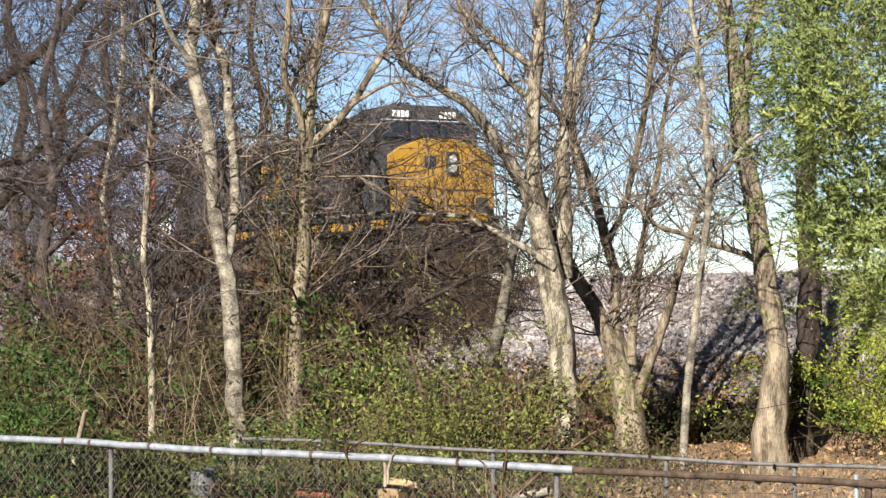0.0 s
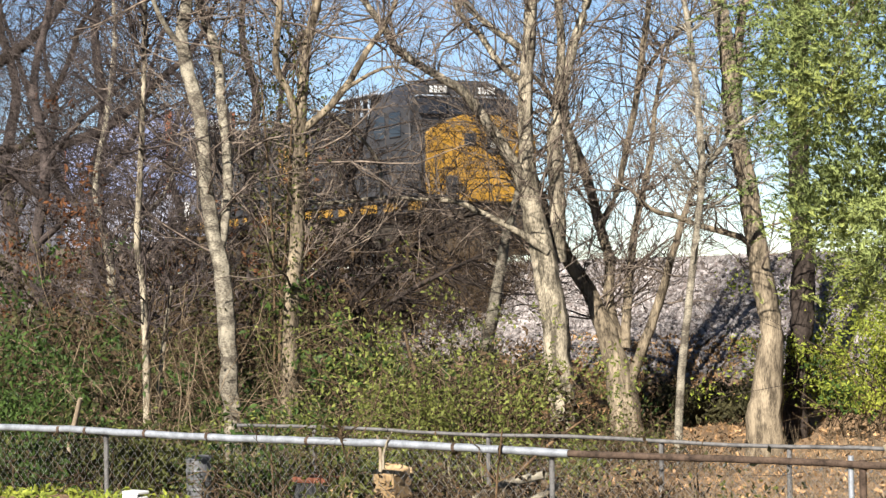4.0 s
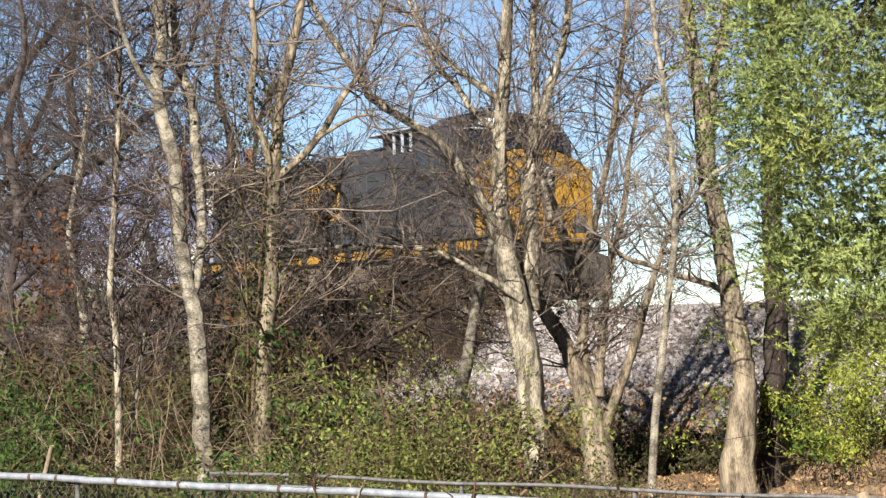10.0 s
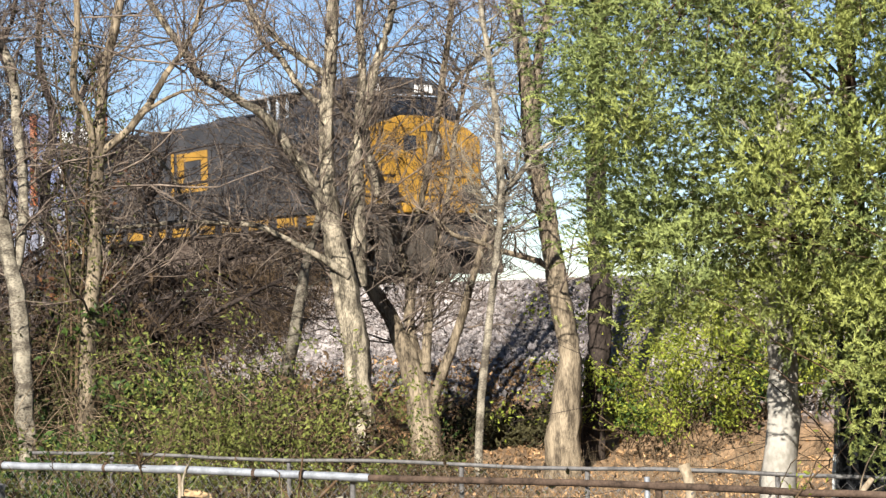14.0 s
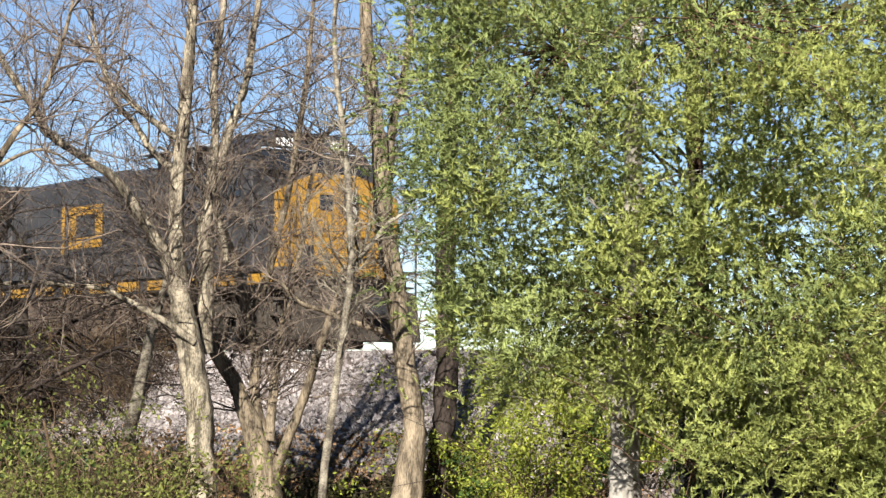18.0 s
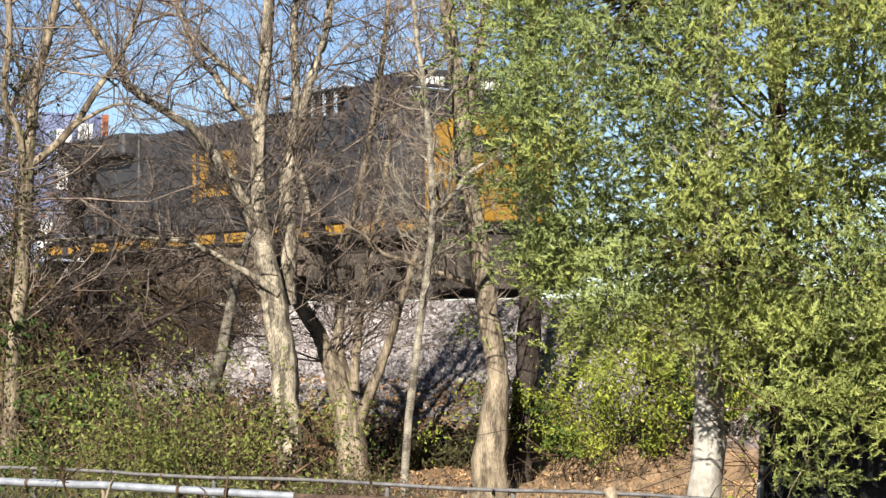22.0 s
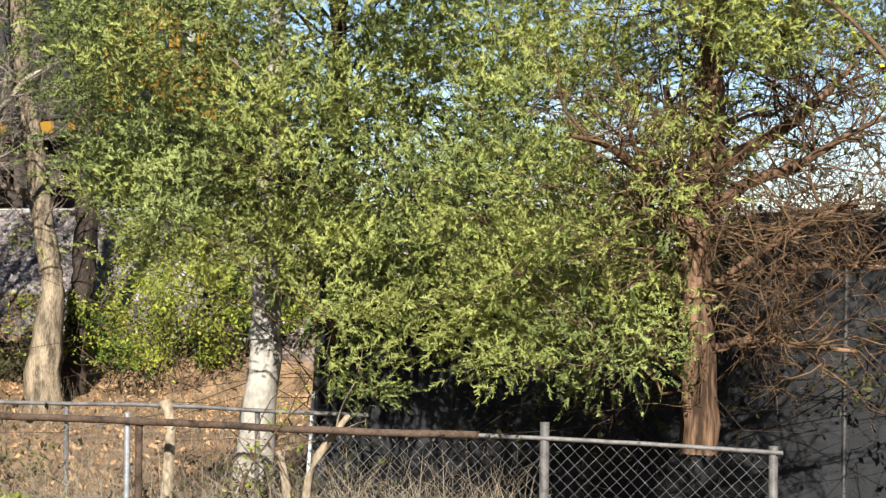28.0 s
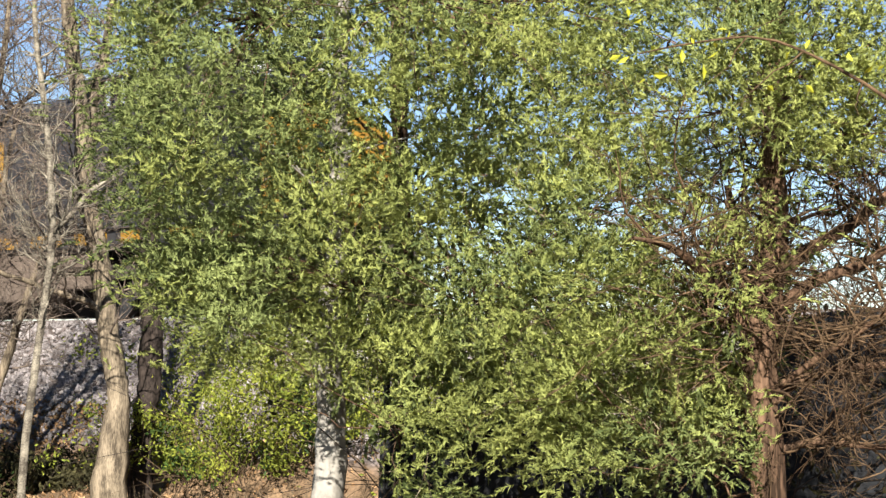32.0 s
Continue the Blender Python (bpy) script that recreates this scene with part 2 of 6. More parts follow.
# ---- materials ----
def surface(name, low, high, scale=6.0, rough=0.8, metal=0.0, bump=0.3, fine=60.0, stretch=(1, 1, 1), island=0.0, each=0.0, leaf=0.0, ends=(0.36, 0.64)):
    """Two tones mixed by coarse and fine noise, with relief; island and each vary the value by piece, leaf lets light through."""
    m = bpy.data.materials.new(name)
    m.use_nodes = True
    t = m.node_tree
    n, link = t.nodes, t.links.new
    bsdf = n["Principled BSDF"]
    where = n.new("ShaderNodeTexCoord")
    mapping = n.new("ShaderNodeMapping")
    mapping.inputs["Scale"].default_value = stretch
    link(where.outputs["Object"], mapping.inputs[0])
    coarse, grain = n.new("ShaderNodeTexNoise"), n.new("ShaderNodeTexNoise")
    for node, s, d in ((coarse, scale, 4.0), (grain, fine, 6.0)):
        node.inputs["Scale"].default_value, node.inputs["Detail"].default_value = s, d
        link(mapping.outputs[0], node.inputs["Vector"])
    blend = n.new("ShaderNodeMath")
    blend.operation = "MULTIPLY_ADD"
    link(coarse.outputs[0], blend.inputs[0])
    blend.inputs[1].default_value = 0.6
    half = n.new("ShaderNodeMath")
    half.operation = "MULTIPLY"
    half.inputs[1].default_value = 0.4
    link(grain.outputs[0], half.inputs[0])
    link(half.outputs[0], blend.inputs[2])
    ramp = n.new("ShaderNodeValToRGB")
    ramp.color_ramp.elements[0].position, ramp.color_ramp.elements[1].position = ends
    ramp.color_ramp.elements[0].color, ramp.color_ramp.elements[1].color = (*low, 1), (*high, 1)
    link(blend.outputs[0], ramp.inputs[0])
    colour = ramp.outputs[0]
    for amount, kind, out in ((island, "ShaderNodeNewGeometry", "Random Per Island"), (each, "ShaderNodeObjectInfo", "Random")):
        if amount:
            source, hsv = n.new(kind), n.new("ShaderNodeHueSaturation")
            span = n.new("ShaderNodeMapRange")
            span.inputs["To Min"].default_value, span.inputs["To Max"].default_value = 1 - amount, 1 + amount
            link(source.outputs[out], span.inputs[0])
            link(span.outputs[0], hsv.inputs["Value"])
            link(colour, hsv.inputs["Color"])
            colour = hsv.outputs[0]
    link(colour, bsdf.inputs["Base Color"])
    bsdf.inputs["Roughness"].default_value, bsdf.inputs["Metallic"].default_value = rough, metal
    if rough >= 0.8:
        bsdf.inputs["Specular IOR Level"].default_value = 0.1
    if bump:
        relief = n.new("ShaderNodeBump")
        relief.inputs["Strength"].default_value, relief.inputs["Distance"].default_value = bump, 0.02
        link(blend.outputs[0], relief.inputs["Height"])
        link(relief.outputs[0], bsdf.inputs["Normal"])
    if leaf:
        bsdf.inputs["Specular IOR Level"].default_value = 0.1
        thin, mix = n.new("ShaderNodeBsdfTranslucent"), n.new("ShaderNodeMixShader")
        mix.inputs[0].default_value = leaf
        link(colour, thin.inputs[0])
        link(bsdf.outputs[0], mix.inputs[1])
        link(thin.outputs[0], mix.inputs[2])
        link(mix.outputs[0], n["Material Output"].inputs[0])
    return m


bark_pale = surface("bark_pale", (0.05, 0.042, 0.032), (0.19, 0.168, 0.128), 6, 0.9, bump=0.6, fine=40, stretch=(1, 1, 1.5), ends=(0.42, 0.60))
bark_grey = surface("bark_grey", (0.044, 0.03696, 0.0264), (0.242, 0.2068, 0.1514), 9, 0.9, bump=0.6, fine=70, stretch=(1, 1, 0.3), ends=(0.42, 0.60))
bark_brown = surface("bark_brown", (0.0396, 0.0308, 0.02112), (0.1892, 0.1514, 0.1038), 9, 0.9, bump=0.7, fine=60, stretch=(1, 1, 0.25), ends=(0.40, 0.62))
bark_tan = surface("bark_tan", (0.1135, 0.08703, 0.05905), (0.235, 0.1927, 0.1364), 8, 0.85, bump=0.3, fine=60, stretch=(1, 1, 0.5), ends=(0.42, 0.60))
bark_white = surface("bark_white", (0.1452, 0.132, 0.11), (0.2244, 0.2086, 0.1804), 5, 0.85, bump=0.25, fine=35, stretch=(1, 1, 0.8), ends=(0.42, 0.60))
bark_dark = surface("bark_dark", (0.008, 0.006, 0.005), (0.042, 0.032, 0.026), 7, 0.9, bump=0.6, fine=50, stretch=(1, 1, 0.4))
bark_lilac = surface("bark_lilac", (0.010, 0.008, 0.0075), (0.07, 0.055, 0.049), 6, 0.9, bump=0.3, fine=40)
bark_cedar = surface("bark_cedar", (0.02, 0.012, 0.007), (0.125, 0.075, 0.046), 9, 0.9, bump=0.9, fine=55, stretch=(1, 1, 0.16), ends=(0.42, 0.60))
twig_bark = surface("twig_bark", (0.024, 0.018, 0.015), (0.17, 0.134, 0.105), 3, 0.9, bump=0.2, fine=20)
dead_twig = surface("dead_twig", (0.018, 0.011, 0.007), (0.11, 0.07, 0.038), 12, 0.9, bump=0.2)
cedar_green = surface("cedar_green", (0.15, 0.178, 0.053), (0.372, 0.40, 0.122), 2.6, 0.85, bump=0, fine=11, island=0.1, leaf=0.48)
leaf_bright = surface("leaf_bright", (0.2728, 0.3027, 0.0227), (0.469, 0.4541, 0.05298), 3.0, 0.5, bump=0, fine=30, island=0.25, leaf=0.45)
# bluish cedar foliage; its darker tone also stands in for shade inside crowns
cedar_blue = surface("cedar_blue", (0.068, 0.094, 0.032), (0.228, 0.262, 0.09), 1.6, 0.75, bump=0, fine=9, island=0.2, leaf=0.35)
leaf_yellow = surface("leaf_yellow", (0.075, 0.105, 0.018), (0.25, 0.265, 0.04), 2.5, 0.55, bump=0, fine=30, island=0.35, leaf=0.4)
# brighter copy of the olive leaf tone, sunlight put into its colour
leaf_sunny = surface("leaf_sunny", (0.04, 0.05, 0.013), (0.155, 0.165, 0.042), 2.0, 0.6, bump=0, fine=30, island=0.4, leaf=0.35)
leaf_green = surface("leaf_green", (0.009, 0.019, 0.005), (0.05, 0.08, 0.018), 2.0, 0.5, bump=0, fine=30, island=0.35, leaf=0.25)
leaf_olive = surface("leaf_olive", (0.016, 0.019, 0.006), (0.085, 0.09, 0.024), 2.0, 0.6, bump=0, fine=30, island=0.35, leaf=0.3)
# leaf_shade and leaf_dead are darkened to stand in for shade inside the thicket
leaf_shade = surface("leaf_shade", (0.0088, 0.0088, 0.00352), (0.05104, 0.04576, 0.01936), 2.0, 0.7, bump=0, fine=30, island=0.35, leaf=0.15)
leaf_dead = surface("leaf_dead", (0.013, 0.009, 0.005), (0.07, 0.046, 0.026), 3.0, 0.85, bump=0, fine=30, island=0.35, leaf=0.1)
leaf_litter_brown = surface("leaf_litter_brown", (0.0748, 0.04224, 0.02024), (0.3344, 0.2068, 0.1056), 3.0, 0.85, bump=0, fine=30, island=0.5, leaf=0.1)
leaf_rust = surface("leaf_rust", (0.0308, 0.01232, 0.00616), (0.1056, 0.0484, 0.022), 3.0, 0.85, bump=0, fine=30, island=0.5, leaf=0.2)
stem_brown = surface("stem_brown", (0.01232, 0.00836, 0.00528), (0.1012, 0.06864, 0.0396), 6, 0.9, bump=0.2)
vine_tan = surface("vine_tan", (0.0352, 0.0264, 0.0176), (0.1936, 0.1452, 0.0924), 5, 0.9, bump=0.2)
stone = surface("stone", (0.066, 0.05632, 0.0528), (0.242, 0.2165, 0.2077), 1.4, 0.9, bump=0.5, fine=30, island=0.28, each=0.2)
galvanised = surface("galvanised", (0.1135, 0.1214, 0.132), (0.227, 0.2385, 0.257), 14, 0.55, 0.4, bump=0.1, fine=90)
rusty = surface("rusty", (0.01584, 0.01144, 0.0088), (0.0748, 0.05104, 0.03696), 12, 0.9, 0.2, bump=0.4, fine=80)
wire_grey = surface("wire_grey", (0.075, 0.073, 0.07), (0.18, 0.174, 0.168), 20, 0.6, 0.5, bump=0.1)
rail_weathered = surface("rail_weathered", (0.0396, 0.03696, 0.0352), (0.11, 0.1038, 0.09856), 16, 0.7, 0.3, bump=0.2, fine=80)
loco_blue = surface("loco_blue", (0.01056, 0.01012, 0.011), (0.0264, 0.02464, 0.02464), 1.5, 0.5, bump=0.05, fine=14)
loco_yellow = surface("loco_yellow", (0.1452, 0.0748, 0.00616), (0.2288, 0.1232, 0.01232), 1.8, 0.45, bump=0.05, fine=18)
loco_under = surface("loco_under", (0.0132, 0.01144, 0.00968), (0.0528, 0.044, 0.0352), 3, 0.85, bump=0.3, fine=25)
tank_brown = surface("tank_brown", (0.05148, 0.03705, 0.02878), (0.1091, 0.08624, 0.0689), 2, 0.8, bump=0.2, fine=25)
steel_dark = surface("steel_dark", (0.01514, 0.01514, 0.01663), (0.03784, 0.03784, 0.03784), 5, 0.6, 0.4, bump=0.2)
rail_steel = surface("rail_steel", (0.1214, 0.08325, 0.06054), (0.2728, 0.2191, 0.1813), 6, 0.5, 0.6, bump=0.2)
paint_white = surface("paint_white", (0.3564, 0.3564, 0.345), (0.4717, 0.4717, 0.4602), 3, 0.5, bump=0.05)
roof_light = surface("roof_light", (0.1725, 0.2077, 0.2526), (0.2411, 0.2763, 0.3221), 2, 0.5, bump=0.05)
box_blue = surface("box_blue", (0.0792, 0.0968, 0.176), (0.132, 0.154, 0.2464), 1.5, 0.55, bump=0.08, fine=20)
box_dim = surface("box_dim", (0.0396, 0.0396, 0.05104), (0.0748, 0.0748, 0.088), 1.5, 0.55, bump=0.08, fine=20)
box_orange = surface("box_orange", (0.1514, 0.04541, 0.01892), (0.2499, 0.08325, 0.03406), 2, 0.55, bump=0.08, fine=20)
box_pale = surface("box_pale", (0.1144, 0.1188, 0.1496), (0.176, 0.1804, 0.22), 1.5, 0.55, bump=0.08, fine=20)
sleeper_wood = surface("sleeper_wood", (0.04541, 0.03406, 0.02649), (0.1214, 0.09064, 0.06811), 6, 0.9, bump=0.5, fine=40)
mesh_fabric = surface("mesh_fabric", (0.007, 0.0075, 0.008), (0.018, 0.0185, 0.02), 3, 0.85, bump=0.2, fine=120)
cut_wood = surface("cut_wood", (0.14, 0.088, 0.042), (0.27, 0.19, 0.105), 5, 0.8, bump=0.3, fine=40, stretch=(1, 1, 0.2))
bag_pink = surface("bag_pink", (0.3696, 0.2376, 0.2904), (0.528, 0.4136, 0.4576), 9, 0.4, bump=0.1)
drum_grey = surface("drum_grey", (0.03406, 0.03555, 0.03784), (0.07568, 0.07568, 0.07946), 6, 0.6, bump=0.1)
rim_rust = surface("rim_rust", (0.05298, 0.01892, 0.01135), (0.1434, 0.05676, 0.03406), 9, 0.9, bump=0.3)
glass_dark = surface("glass_dark", (0.009064, 0.01056, 0.01364), (0.01514, 0.01663, 0.01971), 3, 0.08, bump=0)
lens_glow = surface("lens_glass", (0.1663, 0.1663, 0.1514), (0.257, 0.257, 0.235), 3, 0.12, bump=0)


def ground_material():
    """Leaf litter and soil, turning to ballast grit towards the track."""
    m = surface("ground_soil", (0.0396, 0.0264, 0.01584), (0.2068, 0.1338, 0.07744), 2.2, 0.95, bump=0.6, fine=26)
    t = m.node_tree
    n, link = t.nodes, t.links.new
    bsdf = n["Principled BSDF"]
    soil = bsdf.inputs["Base Color"].links[0].from_socket
    where, flat, near = n.new("ShaderNodeTexCoord"), n.new("ShaderNodeVectorMath"), n.new("ShaderNodeMapRange")
    flat.operation = "DOT_PRODUCT"
    flat.inputs[1].default_value = (-NEAR.x, -NEAR.y, 0)
    link(where.outputs["Object"], flat.inputs[0])
    wobble = n.new("ShaderNodeTexNoise")
    wobble.inputs["Scale"].default_value, wobble.inputs["Detail"].default_value = 0.9, 5
    link(where.outputs["Object"], wobble.inputs["Vector"])
    add = n.new("ShaderNodeMath")
    add.operation = "MULTIPLY_ADD"
    add.inputs[1].default_value = 2.4
    link(wobble.outputs[0], add.inputs[0])
    link(flat.outputs["Value"], add.inputs[2])
    near.inputs["From Min"].default_value, near.inputs["From Max"].default_value = TRACK_P - 5.6 + 1.0, TRACK_P - 5.0 + 1.0
    link(add.outputs[0], near.inputs[0])
    grit = n.new("ShaderNodeTexVoronoi")
    grit.inputs["Scale"].default_value = 9
    link(where.outputs["Object"], grit.inputs["Vector"])
    tone = n.new("ShaderNodeValToRGB")
    tone.color_ramp.elements[0].color, tone.color_ramp.elements[1].color = (0.026, 0.021, 0.018, 1), (0.14, 0.115, 0.106, 1)
    link(grit.outputs["Color"], tone.inputs[0])
    mix = n.new("ShaderNodeMix")
    mix.data_type = "RGBA"
    link(near.outputs[0], mix.inputs[0])
    link(soil, mix.inputs[6])
    link(tone.outputs[0], mix.inputs[7])
    link(mix.outputs[2], bsdf.inputs["Base Color"])
    return m



# ---- ground, bank and track ----
def build_ground():
    """One sheet to the horizon, fine near the bank and coarse far off."""
    def lines(fine0, fine1, step, far):
        near = list(np.arange(fine0, fine1 + step / 2, step))
        out, d = [], step
        p = fine1
        while p < far:
            d *= 1.35
            p += d
            out.append(p)
        left, d, p = [], step, fine0
        while p > -far:
            d *= 1.35
            p -= d
            left.append(p)
        return np.array(left[::-1] + near + out)
    us, ws = lines(-75, 8, 0.5, 2500), lines(-9, 26, 0.35, 2500)
    verts = []
    for w in ws:
        for u in us:
            p = on_track(u, w)
            verts.append((p.x, p.y, ground_z(p.x, p.y)))
    nu, nw = len(us), len(ws)
    i = np.arange(nw - 1)[:, None] * nu + np.arange(nu - 1)[None]
    faces = np.stack([i, i + 1, i + nu + 1, i + nu], -1).reshape(-1, 4)
    return tagged(part("ground", mesh_of("ground", np.array(verts), faces), ground_material()), "leaf-littered soil rising to a stony railway bank", "ground", kind="structure")


GROUND = build_ground()


def stone_meshes():
    """A few broken stone shapes."""
    out = []
    octa = mesh_of("stone_core", np.array([(1, 0, 0), (-1, 0, 0), (0, 1, 0), (0, -1, 0), (0.3, 0.2, 1), (-0.2, -0.3, 1), (0, 0, -1)], float), np.array([(0, 2, 4), (2, 1, 4), (1, 5, 4), (1, 3, 5), (3, 0, 5), (0, 4, 5), (2, 0, 6), (1, 2, 6), (3, 1, 6), (0, 3, 6)]))
    for k in range(8):
        bm = bmesh.new()
        bm.from_mesh(octa)
        rng = random.Random(40 + k)
        for v in bm.verts:
            v.co *= rng.uniform(0.62, 1.18)
            v.co = Vector((v.co.x * 1.15, v.co.y * 0.9, v.co.z * 0.7))
        bm.verts.ensure_lookup_table()
        out.append((np.array([v.co[:] for v in bm.verts]), np.array([[v.index for v in f.verts] for f in bm.faces])))
        bm.free()
    return out


def build_riprap():
    """Loose pale stones over the upper bank: one joined scatter, and the larger ones singly."""
    shapes = stone_meshes()
    rng = np.random.default_rng(5)
    n = 17500
    u = rng.uniform(-38, -8, n)
    w = 1.9 + 3.4 * rng.uniform(0, 1, n) ** 1.1 + rng.normal(0, 0.12, n)
    big = 0.036 + 0.05 * rng.uniform(0, 1, n) ** 2.6
    verts, faces, base = [], [], 0
    for k in range(n):
        p = on_track(u[k], w[k])
        v, f = shapes[k % 8]
        m = np.array(Euler(rng.uniform(0, 6.28, 3)).to_matrix())
        verts.append((v * big[k]) @ m.T + np.array([p.x, p.y, ground_z(p.x, p.y) + big[k] * 0.25]))
        faces.append(f + base)
        base += len(v)
    bank = tagged(part("ballast", mesh_of("ballast", np.concatenate(verts), np.concatenate(faces), False), stone), "pale grey and pinkish crushed stone on the bank", "ballast", kind="stuff")
    meshes = [mesh_of("stone", v, f, False) for v, f in shapes]
    for k in range(300):
        p = on_track(rng.uniform(-34, -26), rng.uniform(2.2, 5.2))
        r = rng.uniform(0.055, 0.11)
        piece = part("stone", meshes[k % 8], stone, GROUND)
        piece.location, piece.scale = (p.x, p.y, ground_z(p.x, p.y) + r * 0.4), (r, r, r)
        piece.rotation_euler = rng.uniform(-0.5, 0.5), rng.uniform(-0.5, 0.5), rng.uniform(0, 6.28)
    return bank


build_riprap()


def build_track():
    """Two rails on timber sleepers."""
    track = tagged(new("railway_track", None), "rusty steel rails on dark timber sleepers along the bank", "railway track", kind="structure")
    track.matrix_world = pose(*on_track(0, 0, RAIL_Z), 0, 0, TRACK_TURN)
    for y in (-0.75, 0.75):
        bm = bmesh.new()
        box(bm, -240, 60, y - 0.036, y + 0.036, -0.045, 0, 0.008)
        box(bm, -240, 60, y - 0.009, y + 0.009, -0.15, -0.04)
        box(bm, -240, 60, y - 0.07, y + 0.07, -0.175, -0.148)
        part("rail", bm, rail_steel, track)
    me = bpy.data.meshes.new("sleeper")
    bm = block(-0.115, 0.115, -1.3, 1.3, -0.36, -0.178, 0.012)
    bm.to_mesh(me)
    bm.free()
    for k in range(150):
        s = part("sleeper", me, sleeper_wood, track)
        s.location, s.rotation_euler = (-75 + k * 0.53, 0, 0), (0, 0, random.uniform(-0.02, 0.02))


build_track()



bare_tree("tall pale-barked bare tree with two leaning stems", [
    [(-5.45, 20.50, 0.46, 0.100), (-5.45, 20.50, 0.74, 0.094), (-5.49, 20.50, 1.24, 0.094), (-5.51, 20.50, 1.86, 0.094), (-5.56, 20.50, 2.44, 0.088), (-5.63, 20.50, 2.75, 0.081), (-5.73, 20.50, 3.38, 0.078), (-5.77, 20.50, 4.06, 0.076), (-5.93, 20.50, 4.69, 0.073), (-5.98, 20.50, 5.01, 0.070), (-5.91, 20.50, 5.44, 0.064), (-5.97, 20.50, 6.38, 0.054), (-5.85, 20.50, 7.45, 0.039), (-5.91, 20.50, 8.46, 0.020)],
    [(-5.58, 20.50, 2.63, 0.050), (-5.53, 20.59, 2.94, 0.057), (-5.51, 20.67, 3.57, 0.054), (-5.59, 20.76, 4.21, 0.054), (-5.66, 20.84, 4.85, 0.051), (-5.89, 20.93, 5.50, 0.049), (-5.86, 21.01, 6.54, 0.039), (-5.63, 21.10, 7.65, 0.020)],
    [(-5.93, 20.50, 4.82, 0.038), (-6.06, 20.30, 5.05, 0.031), (-6.18, 20.10, 5.39, 0.025), (-6.31, 19.90, 6.10, 0.019), (-6.34, 19.70, 6.79, 0.009)],
], bark_pale, seed=1, twigs=85, reach=1.5, low=2.6, split=(5, 3), twig=twig_bark)

bare_tree("ivy-clad bare tree with forked upper limbs", [
    [(-4.94, 21.00, 0.42, 0.108), (-4.92, 21.00, 1.11, 0.108), (-4.92, 21.00, 1.62, 0.102), (-4.86, 21.00, 2.31, 0.089), (-4.81, 21.00, 2.95, 0.083), (-4.77, 21.00, 3.83, 0.070), (-4.73, 21.00, 4.34, 0.064), (-4.69, 21.00, 4.85, 0.057), (-4.53, 21.00, 5.48, 0.051), (-4.40, 21.00, 6.30, 0.042), (-4.43, 21.00, 7.38, 0.023)],
    [(-4.75, 21.00, 3.96, 0.045), (-4.43, 21.08, 4.24, 0.045), (-4.22, 21.17, 4.53, 0.042), (-4.04, 21.25, 4.86, 0.038), (-3.79, 21.33, 5.25, 0.032), (-3.58, 21.42, 5.89, 0.026), (-3.42, 21.50, 6.68, 0.013)],
    [(-4.77, 21.00, 3.71, 0.044), (-4.84, 20.90, 4.33, 0.044), (-4.98, 20.80, 4.70, 0.041), (-4.90, 20.70, 5.44, 0.038), (-4.92, 20.60, 6.24, 0.029), (-4.77, 20.50, 7.15, 0.013)],
    [(-4.28, 21.00, 4.39, 0.025), (-3.99, 21.13, 4.59, 0.022), (-3.72, 21.27, 4.69, 0.016), (-3.42, 21.40, 4.54, 0.010)],
], bark_brown, seed=2, twigs=110, reach=2.2, split=(5, 3), twig=twig_bark)

